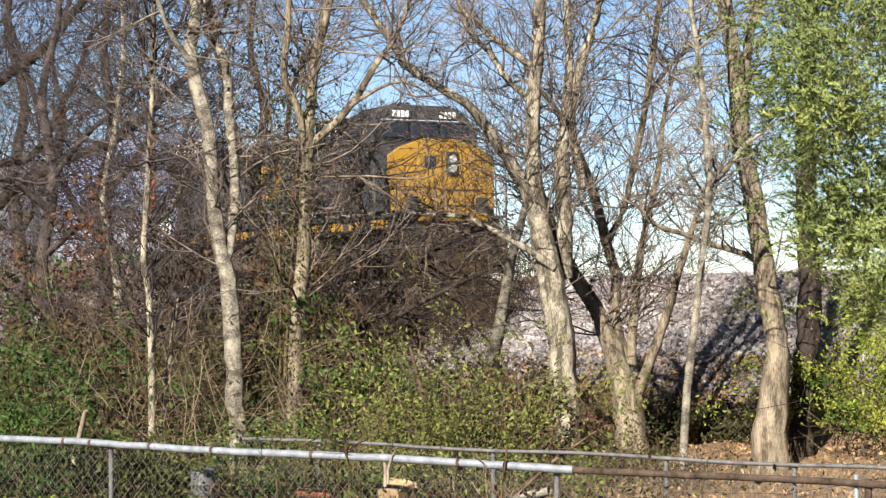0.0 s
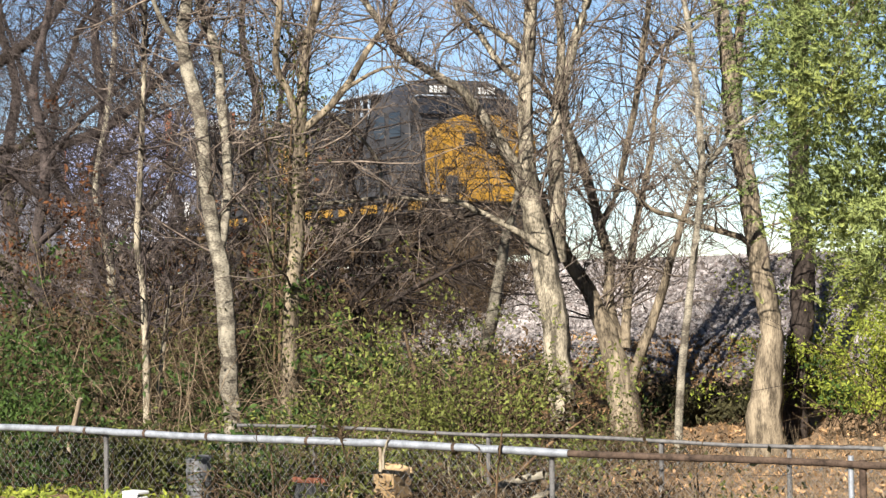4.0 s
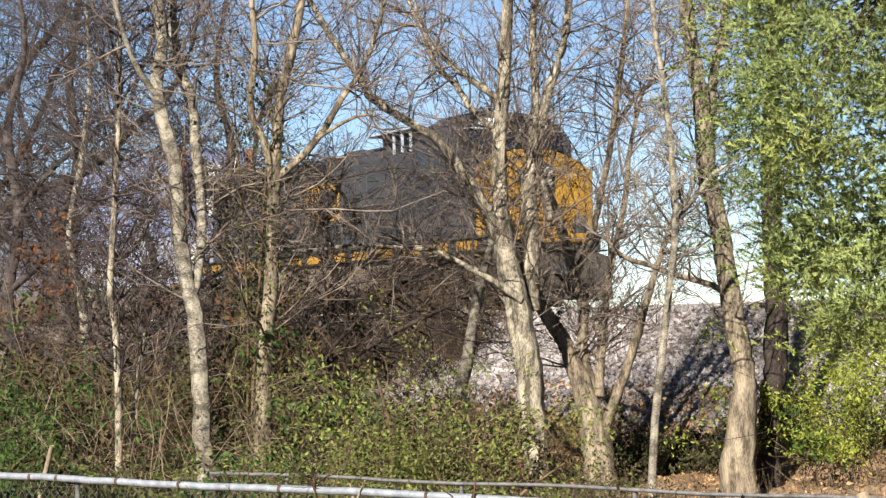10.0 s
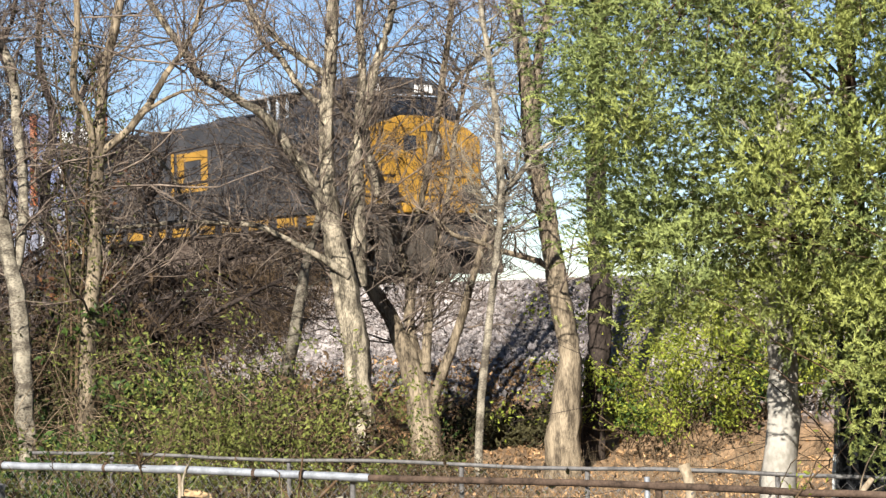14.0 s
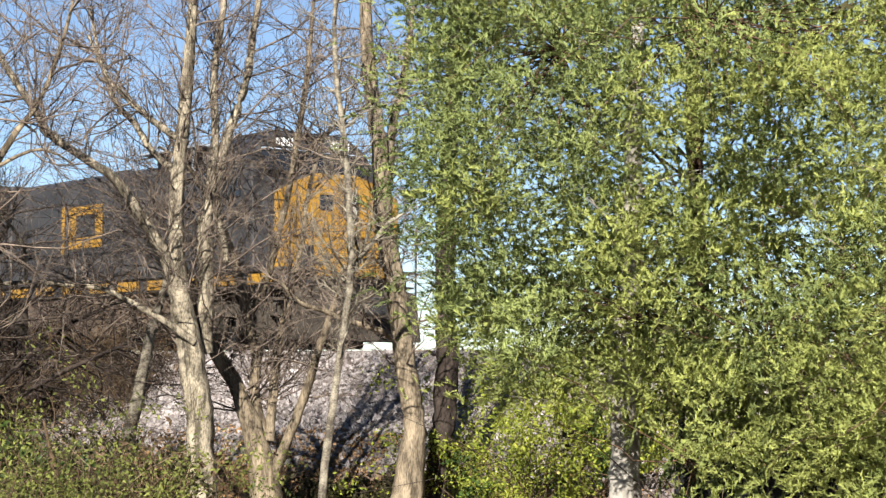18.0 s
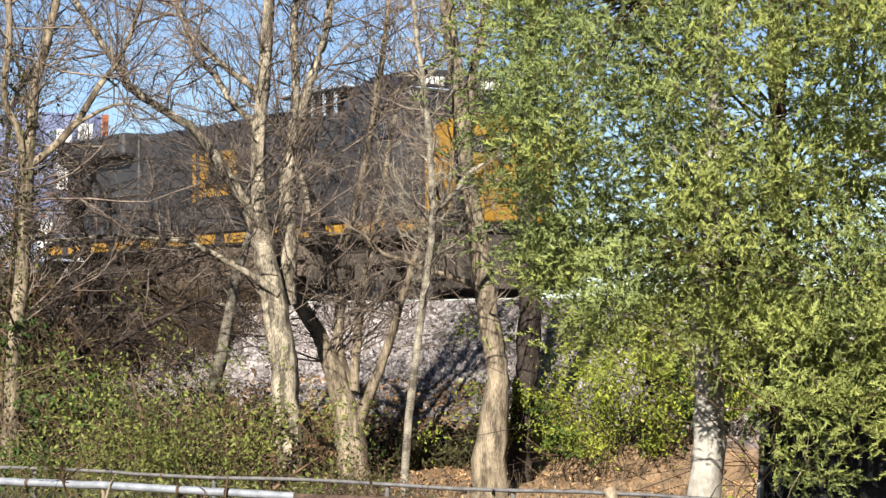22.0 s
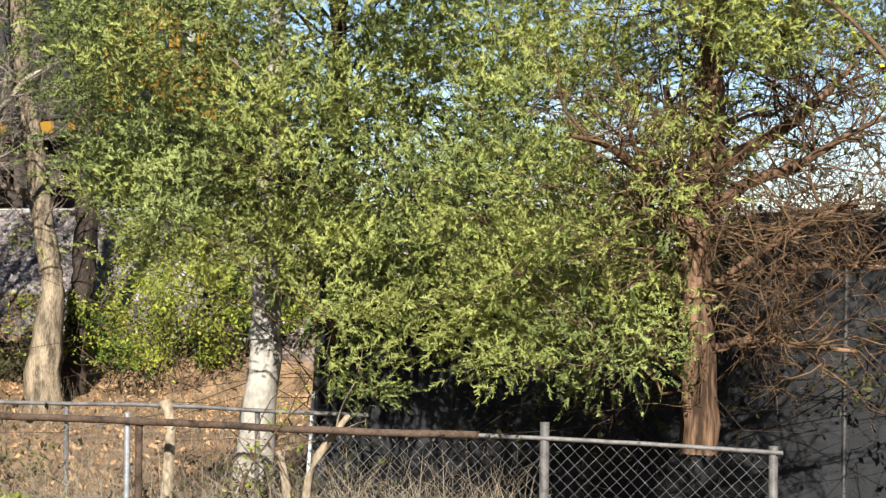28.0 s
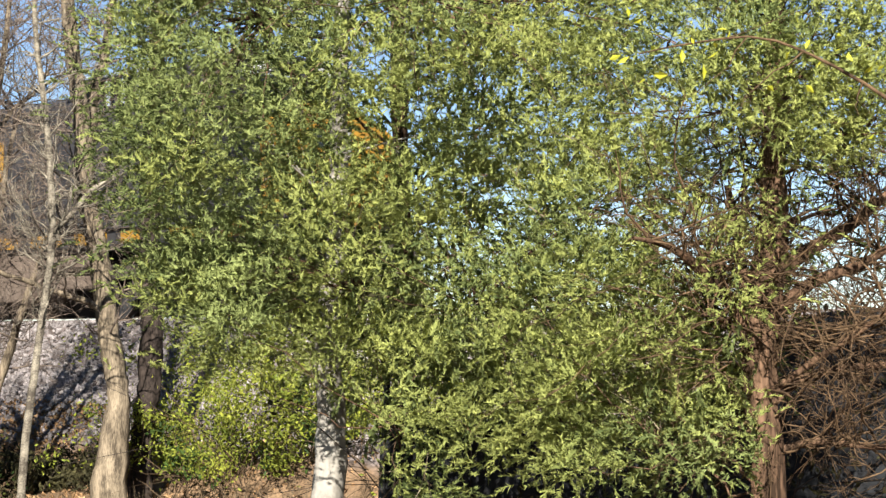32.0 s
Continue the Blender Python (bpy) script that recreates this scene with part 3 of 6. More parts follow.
bare_tree("large many-stemmed bare tree with pale furrowed bark", [
    [(-2.12, 24.00, -0.43, 0.193), (-2.11, 24.00, 0.17, 0.178), (-2.15, 24.00, 0.98, 0.163), (-2.21, 24.00, 1.76, 0.163), (-2.34, 24.00, 2.54, 0.149), (-2.49, 24.00, 3.26, 0.128), (-2.53, 24.00, 3.83, 0.096), (-2.54, 24.00, 4.54, 0.086), (-2.48, 24.00, 5.25, 0.079), (-2.43, 24.00, 5.97, 0.072), (-2.38, 24.00, 6.97, 0.054), (-2.43, 24.00, 8.12, 0.029)],
    [(-2.48, 24.00, 3.19, 0.092), (-2.72, 23.89, 3.76, 0.085), (-2.98, 23.78, 4.18, 0.071), (-3.24, 23.67, 4.57, 0.060), (-3.51, 23.56, 4.77, 0.053), (-4.05, 23.44, 5.13, 0.049), (-4.23, 23.33, 5.44, 0.046), (-4.55, 23.22, 5.92, 0.039), (-4.87, 23.11, 6.54, 0.028), (-5.11, 23.00, 7.22, 0.014)],
    [(-2.54, 24.00, 4.72, 0.050), (-2.87, 24.16, 5.00, 0.043), (-3.13, 24.32, 5.39, 0.040), (-3.37, 24.48, 5.63, 0.037), (-3.58, 24.64, 6.10, 0.030), (-3.80, 24.80, 6.95, 0.019)],
    [(-2.49, 24.00, 5.13, 0.043), (-2.86, 24.12, 5.38, 0.040), (-3.23, 24.25, 5.71, 0.036), (-3.49, 24.38, 5.99, 0.029), (-3.76, 24.50, 6.53, 0.019)],
    [(-2.18, 24.30, 2.47, 0.108), (-2.19, 24.30, 3.12, 0.108), (-2.20, 24.30, 3.84, 0.108), (-2.21, 24.30, 4.20, 0.097)],
    [(-2.19, 24.30, 4.06, 0.058), (-2.17, 24.42, 4.57, 0.062), (-2.12, 24.54, 5.24, 0.055), (-2.16, 24.66, 6.06, 0.052), (-2.05, 24.78, 7.18, 0.037), (-2.14, 24.90, 8.32, 0.019)],
    [(-1.94, 24.30, 3.62, 0.054), (-2.10, 24.45, 4.50, 0.062), (-1.99, 24.60, 5.17, 0.062), (-1.82, 24.75, 5.77, 0.055), (-1.75, 24.90, 6.08, 0.052), (-1.63, 25.05, 7.07, 0.038), (-1.47, 25.20, 8.07, 0.019)],
    [(-2.28, 23.90, 2.61, 0.055), (-2.68, 23.76, 2.89, 0.045), (-3.19, 23.61, 3.16, 0.038), (-3.45, 23.47, 3.26, 0.033), (-4.27, 23.33, 3.30, 0.028), (-4.95, 23.19, 3.25, 0.024), (-6.03, 23.04, 3.36, 0.018), (-6.34, 22.90, 3.55, 0.011)],
    [(-4.25, 23.20, 3.30, 0.024), (-4.23, 23.08, 3.61, 0.021), (-4.33, 22.96, 3.88, 0.021), (-4.58, 22.84, 4.15, 0.017), (-4.83, 22.72, 4.32, 0.014), (-5.21, 22.60, 4.39, 0.007)],
], bark_grey, seed=3, twigs=330, reach=2.0, split=(5, 3), twig=twig_bark)

bare_tree("leaning forked bare tree with a knotted trunk", [
    [(-1.37, 25.50, -0.61, 0.204), (-1.41, 25.50, 0.14, 0.189), (-1.49, 25.50, 0.83, 0.181), (-1.61, 25.50, 1.34, 0.136), (-1.83, 25.50, 1.95, 0.098), (-1.99, 25.50, 2.25, 0.090), (-2.24, 25.50, 2.67, 0.083), (-2.42, 25.50, 3.09, 0.068), (-2.60, 25.50, 3.62, 0.053), (-2.74, 25.50, 4.31, 0.034)],
    [(-1.48, 25.60, 1.33, 0.083), (-1.65, 25.68, 1.94, 0.076), (-1.63, 25.75, 2.47, 0.072), (-1.77, 25.82, 3.01, 0.069), (-1.90, 25.90, 3.55, 0.069), (-2.10, 25.98, 4.10, 0.058), (-2.33, 26.05, 4.61, 0.046), (-2.64, 26.12, 5.05, 0.031), (-3.03, 26.20, 5.31, 0.016)],
    [(-1.43, 25.60, 1.33, 0.068), (-1.38, 25.73, 2.09, 0.061), (-1.31, 25.87, 2.77, 0.050), (-1.20, 26.00, 3.31, 0.042), (-1.07, 26.13, 3.93, 0.039), (-0.98, 26.27, 4.71, 0.031), (-0.78, 26.40, 5.57, 0.020)],
    [(-1.36, 25.50, 0.92, 0.075), (-1.13, 25.40, 1.49, 0.067), (-0.93, 25.30, 2.04, 0.060), (-0.81, 25.20, 2.45, 0.052), (-0.64, 25.10, 2.96, 0.041), (-0.44, 25.00, 3.54, 0.029), (-0.25, 24.90, 3.90, 0.018)],
    [(-1.77, 25.90, 2.93, 0.050), (-1.54, 25.98, 3.39, 0.046), (-1.43, 26.07, 3.85, 0.046), (-1.25, 26.15, 4.70, 0.046), (-1.16, 26.23, 5.33, 0.047), (-1.03, 26.32, 6.27, 0.039), (-0.95, 26.40, 7.38, 0.024)],
    [(-1.22, 26.40, 4.96, 0.035), (-0.90, 26.60, 5.44, 0.032), (-0.63, 26.80, 5.70, 0.024), (-0.38, 27.00, 6.19, 0.016)],
], bark_brown, seed=4, twigs=240, reach=1.8, low=1.6, split=(5, 3), twig=twig_bark)

bare_tree("slender straight bare sapling with tan bark", [
    [(-0.68, 22.50, -0.28, 0.057), (-0.66, 22.50, 0.28, 0.050), (-0.62, 22.50, 1.04, 0.046), (-0.51, 22.50, 1.96, 0.043), (-0.42, 22.50, 2.69, 0.040), (-0.33, 22.50, 3.48, 0.040), (-0.37, 22.50, 4.34, 0.037), (-0.46, 22.50, 5.21, 0.033), (-0.53, 22.50, 5.68, 0.030), (-0.56, 22.50, 6.48, 0.024), (-0.48, 22.50, 7.41, 0.010)],
    [(-0.45, 22.50, 2.55, 0.033), (-0.36, 22.58, 3.02, 0.030), (-0.30, 22.66, 3.49, 0.030), (-0.06, 22.74, 3.82, 0.027), (0.12, 22.82, 4.05, 0.024), (0.31, 22.90, 4.16, 0.014)],
], bark_pale, seed=5, twigs=70, reach=1.2)

bare_tree("tall bare tree with a swollen trunk base", [
    [(0.35, 24.50, -0.66, 0.269), (0.37, 24.50, -0.02, 0.239), (0.39, 24.50, 0.48, 0.217), (0.42, 24.50, 0.91, 0.188), (0.47, 24.50, 1.48, 0.137), (0.44, 24.50, 1.84, 0.130), (0.39, 24.50, 2.09, 0.137), (0.29, 24.50, 2.85, 0.123), (0.19, 24.50, 3.50, 0.119), (0.05, 24.50, 4.30, 0.119), (0.01, 24.50, 4.95, 0.102), (-0.07, 24.50, 5.53, 0.095), (-0.13, 24.50, 5.97, 0.091), (-0.21, 24.50, 7.06, 0.070), (-0.07, 24.50, 8.29, 0.033)],
    [(0.08, 24.50, 4.37, 0.065), (0.11, 24.62, 4.96, 0.058), (0.17, 24.75, 5.56, 0.055), (0.28, 24.88, 6.01, 0.052), (0.41, 25.00, 7.06, 0.034)],
    [(0.31, 24.50, 2.60, 0.043), (0.09, 24.40, 2.76, 0.040), (-0.34, 24.30, 2.88, 0.036), (-0.65, 24.20, 3.01, 0.032), (-1.00, 24.10, 3.12, 0.028), (-1.24, 24.00, 3.37, 0.021), (-1.45, 23.90, 3.44, 0.011)],
], bark_brown, seed=6, twigs=110, reach=1.6, twig=twig_bark)

bare_tree("short broken leaning pale stem", [
    [(-3.72, 29.00, 1.25, 0.103), (-3.63, 29.00, 1.68, 0.095), (-3.51, 29.00, 2.32, 0.082), (-3.41, 29.00, 2.88, 0.069), (-3.24, 29.00, 3.47, 0.052), (-3.16, 29.00, 3.90, 0.034)],
], bark_pale, seed=7, twigs=10, reach=0.7)

bare_tree("smooth pale grey tree trunk under the cedar", [
    [(1.49, 12.20, 0.64, 0.142), (1.52, 12.20, 0.96, 0.120), (1.54, 12.20, 1.21, 0.109), (1.57, 12.20, 1.49, 0.103), (1.57, 12.20, 1.77, 0.096), (1.55, 12.20, 2.09, 0.087), (1.57, 12.20, 2.55, 0.076), (1.62, 12.20, 3.15, 0.065), (1.62, 12.20, 3.83, 0.055), (1.66, 12.20, 4.76, 0.037)],
    [(1.56, 12.20, 2.06, 0.047), (1.74, 12.47, 2.37, 0.041), (1.93, 12.73, 2.71, 0.034), (2.09, 13.00, 3.20, 0.023)],
], bark_white, seed=8, twigs=10, reach=1.2)

bare_tree("slender pair of thin bare saplings", [
    [(-6.50, 20.70, -0.00, 0.048), (-6.49, 20.70, 0.63, 0.042), (-6.49, 20.70, 1.64, 0.042), (-6.52, 20.70, 2.33, 0.038), (-6.58, 20.70, 2.71, 0.035), (-6.53, 20.70, 3.53, 0.032), (-6.48, 20.70, 4.48, 0.029), (-6.45, 20.70, 5.43, 0.026), (-6.49, 20.70, 6.38, 0.013)],
    [(-6.50, 21.00, -0.03, 0.039), (-6.45, 21.00, 0.60, 0.036), (-6.44, 21.00, 1.05, 0.032), (-6.37, 21.00, 1.63, 0.026), (-6.28, 21.00, 2.26, 0.019)],
], bark_grey, seed=9, twigs=110, reach=1.5, low=1.6, twig=bark_lilac)

bare_tree("thin pale bare tree among the thicket", [
    [(-8.86, 27.00, 0.13, 0.076), (-8.88, 27.00, 1.45, 0.071), (-8.95, 27.00, 2.11, 0.067), (-9.00, 27.00, 2.69, 0.063), (-9.19, 27.00, 3.69, 0.050), (-9.01, 27.00, 4.76, 0.042), (-8.87, 27.00, 5.92, 0.034), (-8.94, 27.00, 7.25, 0.021)],
    [(-8.99, 27.00, 2.61, 0.038), (-8.76, 27.25, 3.11, 0.034), (-8.32, 27.50, 3.61, 0.030), (-8.12, 27.75, 4.38, 0.026), (-8.06, 28.00, 5.25, 0.017)],
], bark_pale, seed=10, twigs=130, reach=2.0, thick=1.0, low=1.6, split=(5, 2), twig=bark_lilac)

bare_tree("dark heavy-limbed bare tree in the thicket", [
    [(-13.89, 32.00, -0.57, 0.309), (-13.78, 32.00, 1.41, 0.287), (-13.57, 32.00, 2.89, 0.256), (-13.67, 32.00, 4.38, 0.226), (-13.51, 32.00, 5.87, 0.206), (-13.14, 32.00, 7.35, 0.175), (-12.82, 32.00, 9.33, 0.114), (-12.40, 32.00, 11.30, 0.052)],
    [(-13.56, 32.00, 3.19, 0.133), (-12.43, 31.75, 4.15, 0.111), (-11.42, 31.50, 4.65, 0.094), (-10.63, 31.25, 4.86, 0.088), (-9.95, 31.00, 5.21, 0.082), (-9.38, 30.75, 5.64, 0.071), (-8.73, 30.50, 6.11, 0.056), (-8.27, 30.25, 6.76, 0.042), (-8.01, 30.00, 7.63, 0.023)],
    [(-13.51, 32.00, 5.57, 0.134), (-12.82, 32.25, 6.18, 0.103), (-12.08, 32.50, 6.79, 0.088), (-11.75, 32.75, 7.32, 0.078), (-11.21, 33.00, 8.05, 0.052)],
    [(-13.56, 32.00, 4.38, 0.103), (-12.61, 31.70, 4.64, 0.081), (-11.88, 31.40, 4.80, 0.064), (-11.07, 31.10, 6.01, 0.049), (-10.66, 30.80, 6.72, 0.034), (-9.97, 30.50, 7.32, 0.019)],
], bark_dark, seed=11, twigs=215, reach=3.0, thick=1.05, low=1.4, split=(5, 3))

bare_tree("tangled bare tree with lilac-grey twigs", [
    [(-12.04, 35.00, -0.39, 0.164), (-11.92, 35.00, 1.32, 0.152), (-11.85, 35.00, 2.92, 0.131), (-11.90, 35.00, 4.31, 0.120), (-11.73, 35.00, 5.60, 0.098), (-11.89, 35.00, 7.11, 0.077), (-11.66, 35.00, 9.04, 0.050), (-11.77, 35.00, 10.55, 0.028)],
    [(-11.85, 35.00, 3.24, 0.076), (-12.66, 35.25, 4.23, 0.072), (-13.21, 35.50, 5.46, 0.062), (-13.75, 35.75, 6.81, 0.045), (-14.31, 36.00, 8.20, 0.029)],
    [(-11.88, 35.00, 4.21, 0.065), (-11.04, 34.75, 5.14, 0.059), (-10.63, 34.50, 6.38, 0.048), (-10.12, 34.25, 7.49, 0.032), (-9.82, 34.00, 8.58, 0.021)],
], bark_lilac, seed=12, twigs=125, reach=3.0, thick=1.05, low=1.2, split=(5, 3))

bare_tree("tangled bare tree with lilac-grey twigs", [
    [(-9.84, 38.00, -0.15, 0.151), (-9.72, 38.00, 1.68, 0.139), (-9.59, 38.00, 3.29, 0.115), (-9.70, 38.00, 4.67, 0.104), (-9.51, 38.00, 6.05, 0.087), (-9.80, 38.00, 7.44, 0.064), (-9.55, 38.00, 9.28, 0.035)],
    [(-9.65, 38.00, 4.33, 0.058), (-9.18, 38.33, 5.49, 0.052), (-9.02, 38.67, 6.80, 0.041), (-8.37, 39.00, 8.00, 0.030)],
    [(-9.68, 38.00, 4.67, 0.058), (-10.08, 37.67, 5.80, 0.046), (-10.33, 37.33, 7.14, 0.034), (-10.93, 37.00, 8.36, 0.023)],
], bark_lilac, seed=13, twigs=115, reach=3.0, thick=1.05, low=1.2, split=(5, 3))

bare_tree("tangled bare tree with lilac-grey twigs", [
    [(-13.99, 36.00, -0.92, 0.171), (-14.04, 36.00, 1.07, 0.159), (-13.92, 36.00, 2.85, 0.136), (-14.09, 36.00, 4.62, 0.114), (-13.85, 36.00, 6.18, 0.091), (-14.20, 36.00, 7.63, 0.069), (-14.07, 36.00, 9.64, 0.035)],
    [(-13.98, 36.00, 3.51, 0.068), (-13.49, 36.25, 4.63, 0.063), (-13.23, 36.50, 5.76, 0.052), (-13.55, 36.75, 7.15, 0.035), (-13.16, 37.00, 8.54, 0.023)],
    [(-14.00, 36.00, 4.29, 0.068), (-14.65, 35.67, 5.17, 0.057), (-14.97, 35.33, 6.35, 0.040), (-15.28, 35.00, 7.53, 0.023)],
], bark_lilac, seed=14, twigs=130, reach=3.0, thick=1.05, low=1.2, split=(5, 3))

bare_tree("bare tree with drooping grey-brown branches", [
    [(-10.43, 28.00, -0.21, 0.115), (-10.39, 28.00, 1.51, 0.106), (-10.51, 28.00, 2.80, 0.088), (-10.33, 28.00, 4.09, 0.079), (-10.50, 28.00, 5.38, 0.062), (-10.23, 28.00, 6.67, 0.044), (-10.40, 28.00, 7.98, 0.027)],
    [(-10.40, 28.00, 2.97, 0.053), (-9.75, 27.62, 3.38, 0.047), (-9.01, 27.25, 3.60, 0.038), (-8.29, 26.88, 3.25, 0.025), (-7.85, 26.50, 2.83, 0.012)],
    [(-10.44, 28.00, 3.66, 0.053), (-10.85, 27.50, 4.07, 0.044), (-11.09, 27.00, 3.87, 0.030), (-11.41, 26.50, 3.36, 0.017)],
    [(-10.36, 28.00, 4.09, 0.044), (-9.67, 27.67, 4.74, 0.039), (-8.86, 27.33, 5.28, 0.030), (-8.15, 27.00, 5.97, 0.017)],
], bark_lilac, seed=15, twigs=150, reach=2.4, thick=1.0, low=1.0, rise=-0.05, split=(4, 3))

bare_tree("dense bare thicket tree before the train", [
    [(-5.93, 30.00, 0.54, 0.090), (-5.87, 30.00, 1.43, 0.081), (-5.99, 30.00, 2.33, 0.072), (-5.82, 30.00, 3.05, 0.059), (-5.99, 30.00, 3.86, 0.045), (-5.71, 30.00, 4.67, 0.027)],
    [(-5.93, 30.00, 1.97, 0.045), (-5.42, 30.33, 2.51, 0.041), (-4.92, 30.67, 2.97, 0.037), (-4.41, 31.00, 3.24, 0.023)],
    [(-5.92, 30.00, 1.79, 0.045), (-6.39, 29.67, 2.51, 0.040), (-6.68, 29.33, 3.22, 0.031), (-6.77, 29.00, 3.91, 0.018)],
    [(-5.90, 30.00, 1.61, 0.045), (-5.06, 30.33, 2.15, 0.041), (-4.19, 30.67, 2.59, 0.032), (-3.67, 31.00, 2.87, 0.018)],
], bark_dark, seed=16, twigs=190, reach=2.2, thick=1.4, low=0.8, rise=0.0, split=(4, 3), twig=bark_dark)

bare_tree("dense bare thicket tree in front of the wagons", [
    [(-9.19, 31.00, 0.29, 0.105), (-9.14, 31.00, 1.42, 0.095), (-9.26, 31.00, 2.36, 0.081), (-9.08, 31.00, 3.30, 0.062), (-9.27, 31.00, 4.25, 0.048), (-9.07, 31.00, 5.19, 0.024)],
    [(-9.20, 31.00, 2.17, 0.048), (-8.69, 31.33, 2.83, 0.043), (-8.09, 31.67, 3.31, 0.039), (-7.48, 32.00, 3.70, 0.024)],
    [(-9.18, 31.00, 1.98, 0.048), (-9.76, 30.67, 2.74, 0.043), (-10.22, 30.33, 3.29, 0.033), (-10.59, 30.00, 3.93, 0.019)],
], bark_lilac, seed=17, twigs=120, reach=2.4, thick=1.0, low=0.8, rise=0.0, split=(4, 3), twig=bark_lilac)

# ---- the train ----
def wedge(points, y0, y1, bevel=0.0):
    """A side profile of (x, z) corners drawn out across the width."""
    bm = bmesh.new()
    a = [bm.verts.new((x, y0, z)) for x, z in points]
    b = [bm.verts.new((x, y1, z)) for x, z in points]
    bm.faces.new(a)
    bm.faces.new(b[::-1])
    for i in range(len(points)):
        j = (i + 1) % len(points)
        bm.faces.new((a[j], a[i], b[i], b[j]))
    bmesh.ops.recalc_face_normals(bm, faces=bm.faces)
    if bevel:
        bmesh.ops.bevel(bm, geom=list(bm.edges), offset=bevel, segments=3, affect="EDGES", profile=0.5)
    return bm


def gabled(outline, x0, x1, lean, bevel):
    """A body drawn along x with a bevelled gable outline of (y, z); its front leans back by lean(z)."""
    bm = bmesh.new()
    a = [bm.verts.new((x0, y, z)) for y, z in outline]
    b = [bm.verts.new((x1 + lean(z), y, z)) for y, z in outline]
    bm.faces.new(a)
    bm.faces.new(b[::-1])
    for i in range(len(outline)):
        j = (i + 1) % len(outline)
        bm.faces.new((a[j], a[i], b[i], b[j]))
    bmesh.ops.recalc_face_normals(bm, faces=bm.faces)
    bmesh.ops.bevel(bm, geom=list(bm.edges), offset=bevel, segments=2, affect="EDGES", profile=0.5)
    return bm


def wheelset(parent, x, radius=0.53):
    """An axle with two flanged wheels, as one turning part."""
    w = part("wheelset", rod(bmesh.new(), (0, -0.85, 0), (0, 0.85, 0), 0.09, sides=10), steel_dark, parent)
    for y in (-0.75, 0.75):
        bm = bmesh.new()
        s = 1 if y > 0 else -1
        rod(bm, (0, y - 0.065, 0), (0, y + 0.065, 0), radius, sides=28)
        rod(bm, (0, y - s * 0.1, 0), (0, y - s * 0.06, 0), radius + 0.028, sides=28)
        rod(bm, (0, y + s * 0.06, 0), (0, y + s * 0.1, 0), 0.2, sides=14)
        for k in range(5):
            a = k * 2 * math.pi / 5
            rod(bm, (0.33 * math.cos(a), y + s * 0.05, 0.33 * math.sin(a)), (0.33 * math.cos(a), y + s * 0.075, 0.33 * math.sin(a)), 0.06, sides=8)
        part("wheel", bm, steel_dark, w)
    w.location = (x, 0, radius)
    return w


def truck_frame(parent, x, span, axles):
    """A cast side frame with boxes and springs, one for each side."""
    for y in (-1.05, 1.05):
        bm = bmesh.new()
        box(bm, x - span / 2, x + span / 2, y - 0.09, y + 0.09, 0.72, 1.0, 0.04)
        for a in axles:
            box(bm, x + a - 0.2, x + a + 0.2, y - 0.13, y + 0.13, 0.36, 0.76, 0.04)
        for a, b in zip(axles, axles[1:]):
            for d in (-0.14, 0, 0.14):
                rod(bm, (x + (a + b) / 2 + d, y, 0.5), (x + (a + b) / 2 + d, y, 0.74), 0.055, sides=10)
            box(bm, x + (a + b) / 2 - 0.3, x + (a + b) / 2 + 0.3, y - 0.07, y + 0.07, 0.4, 0.52, 0.02)
        rod(bm, (x - 0.5, y * 1.02, 1.06), (x + 0.5, y * 1.02, 1.06), 0.1, sides=10)
        part("truck_frame", bm, loco_under, parent, "grimy brown cast side frame")


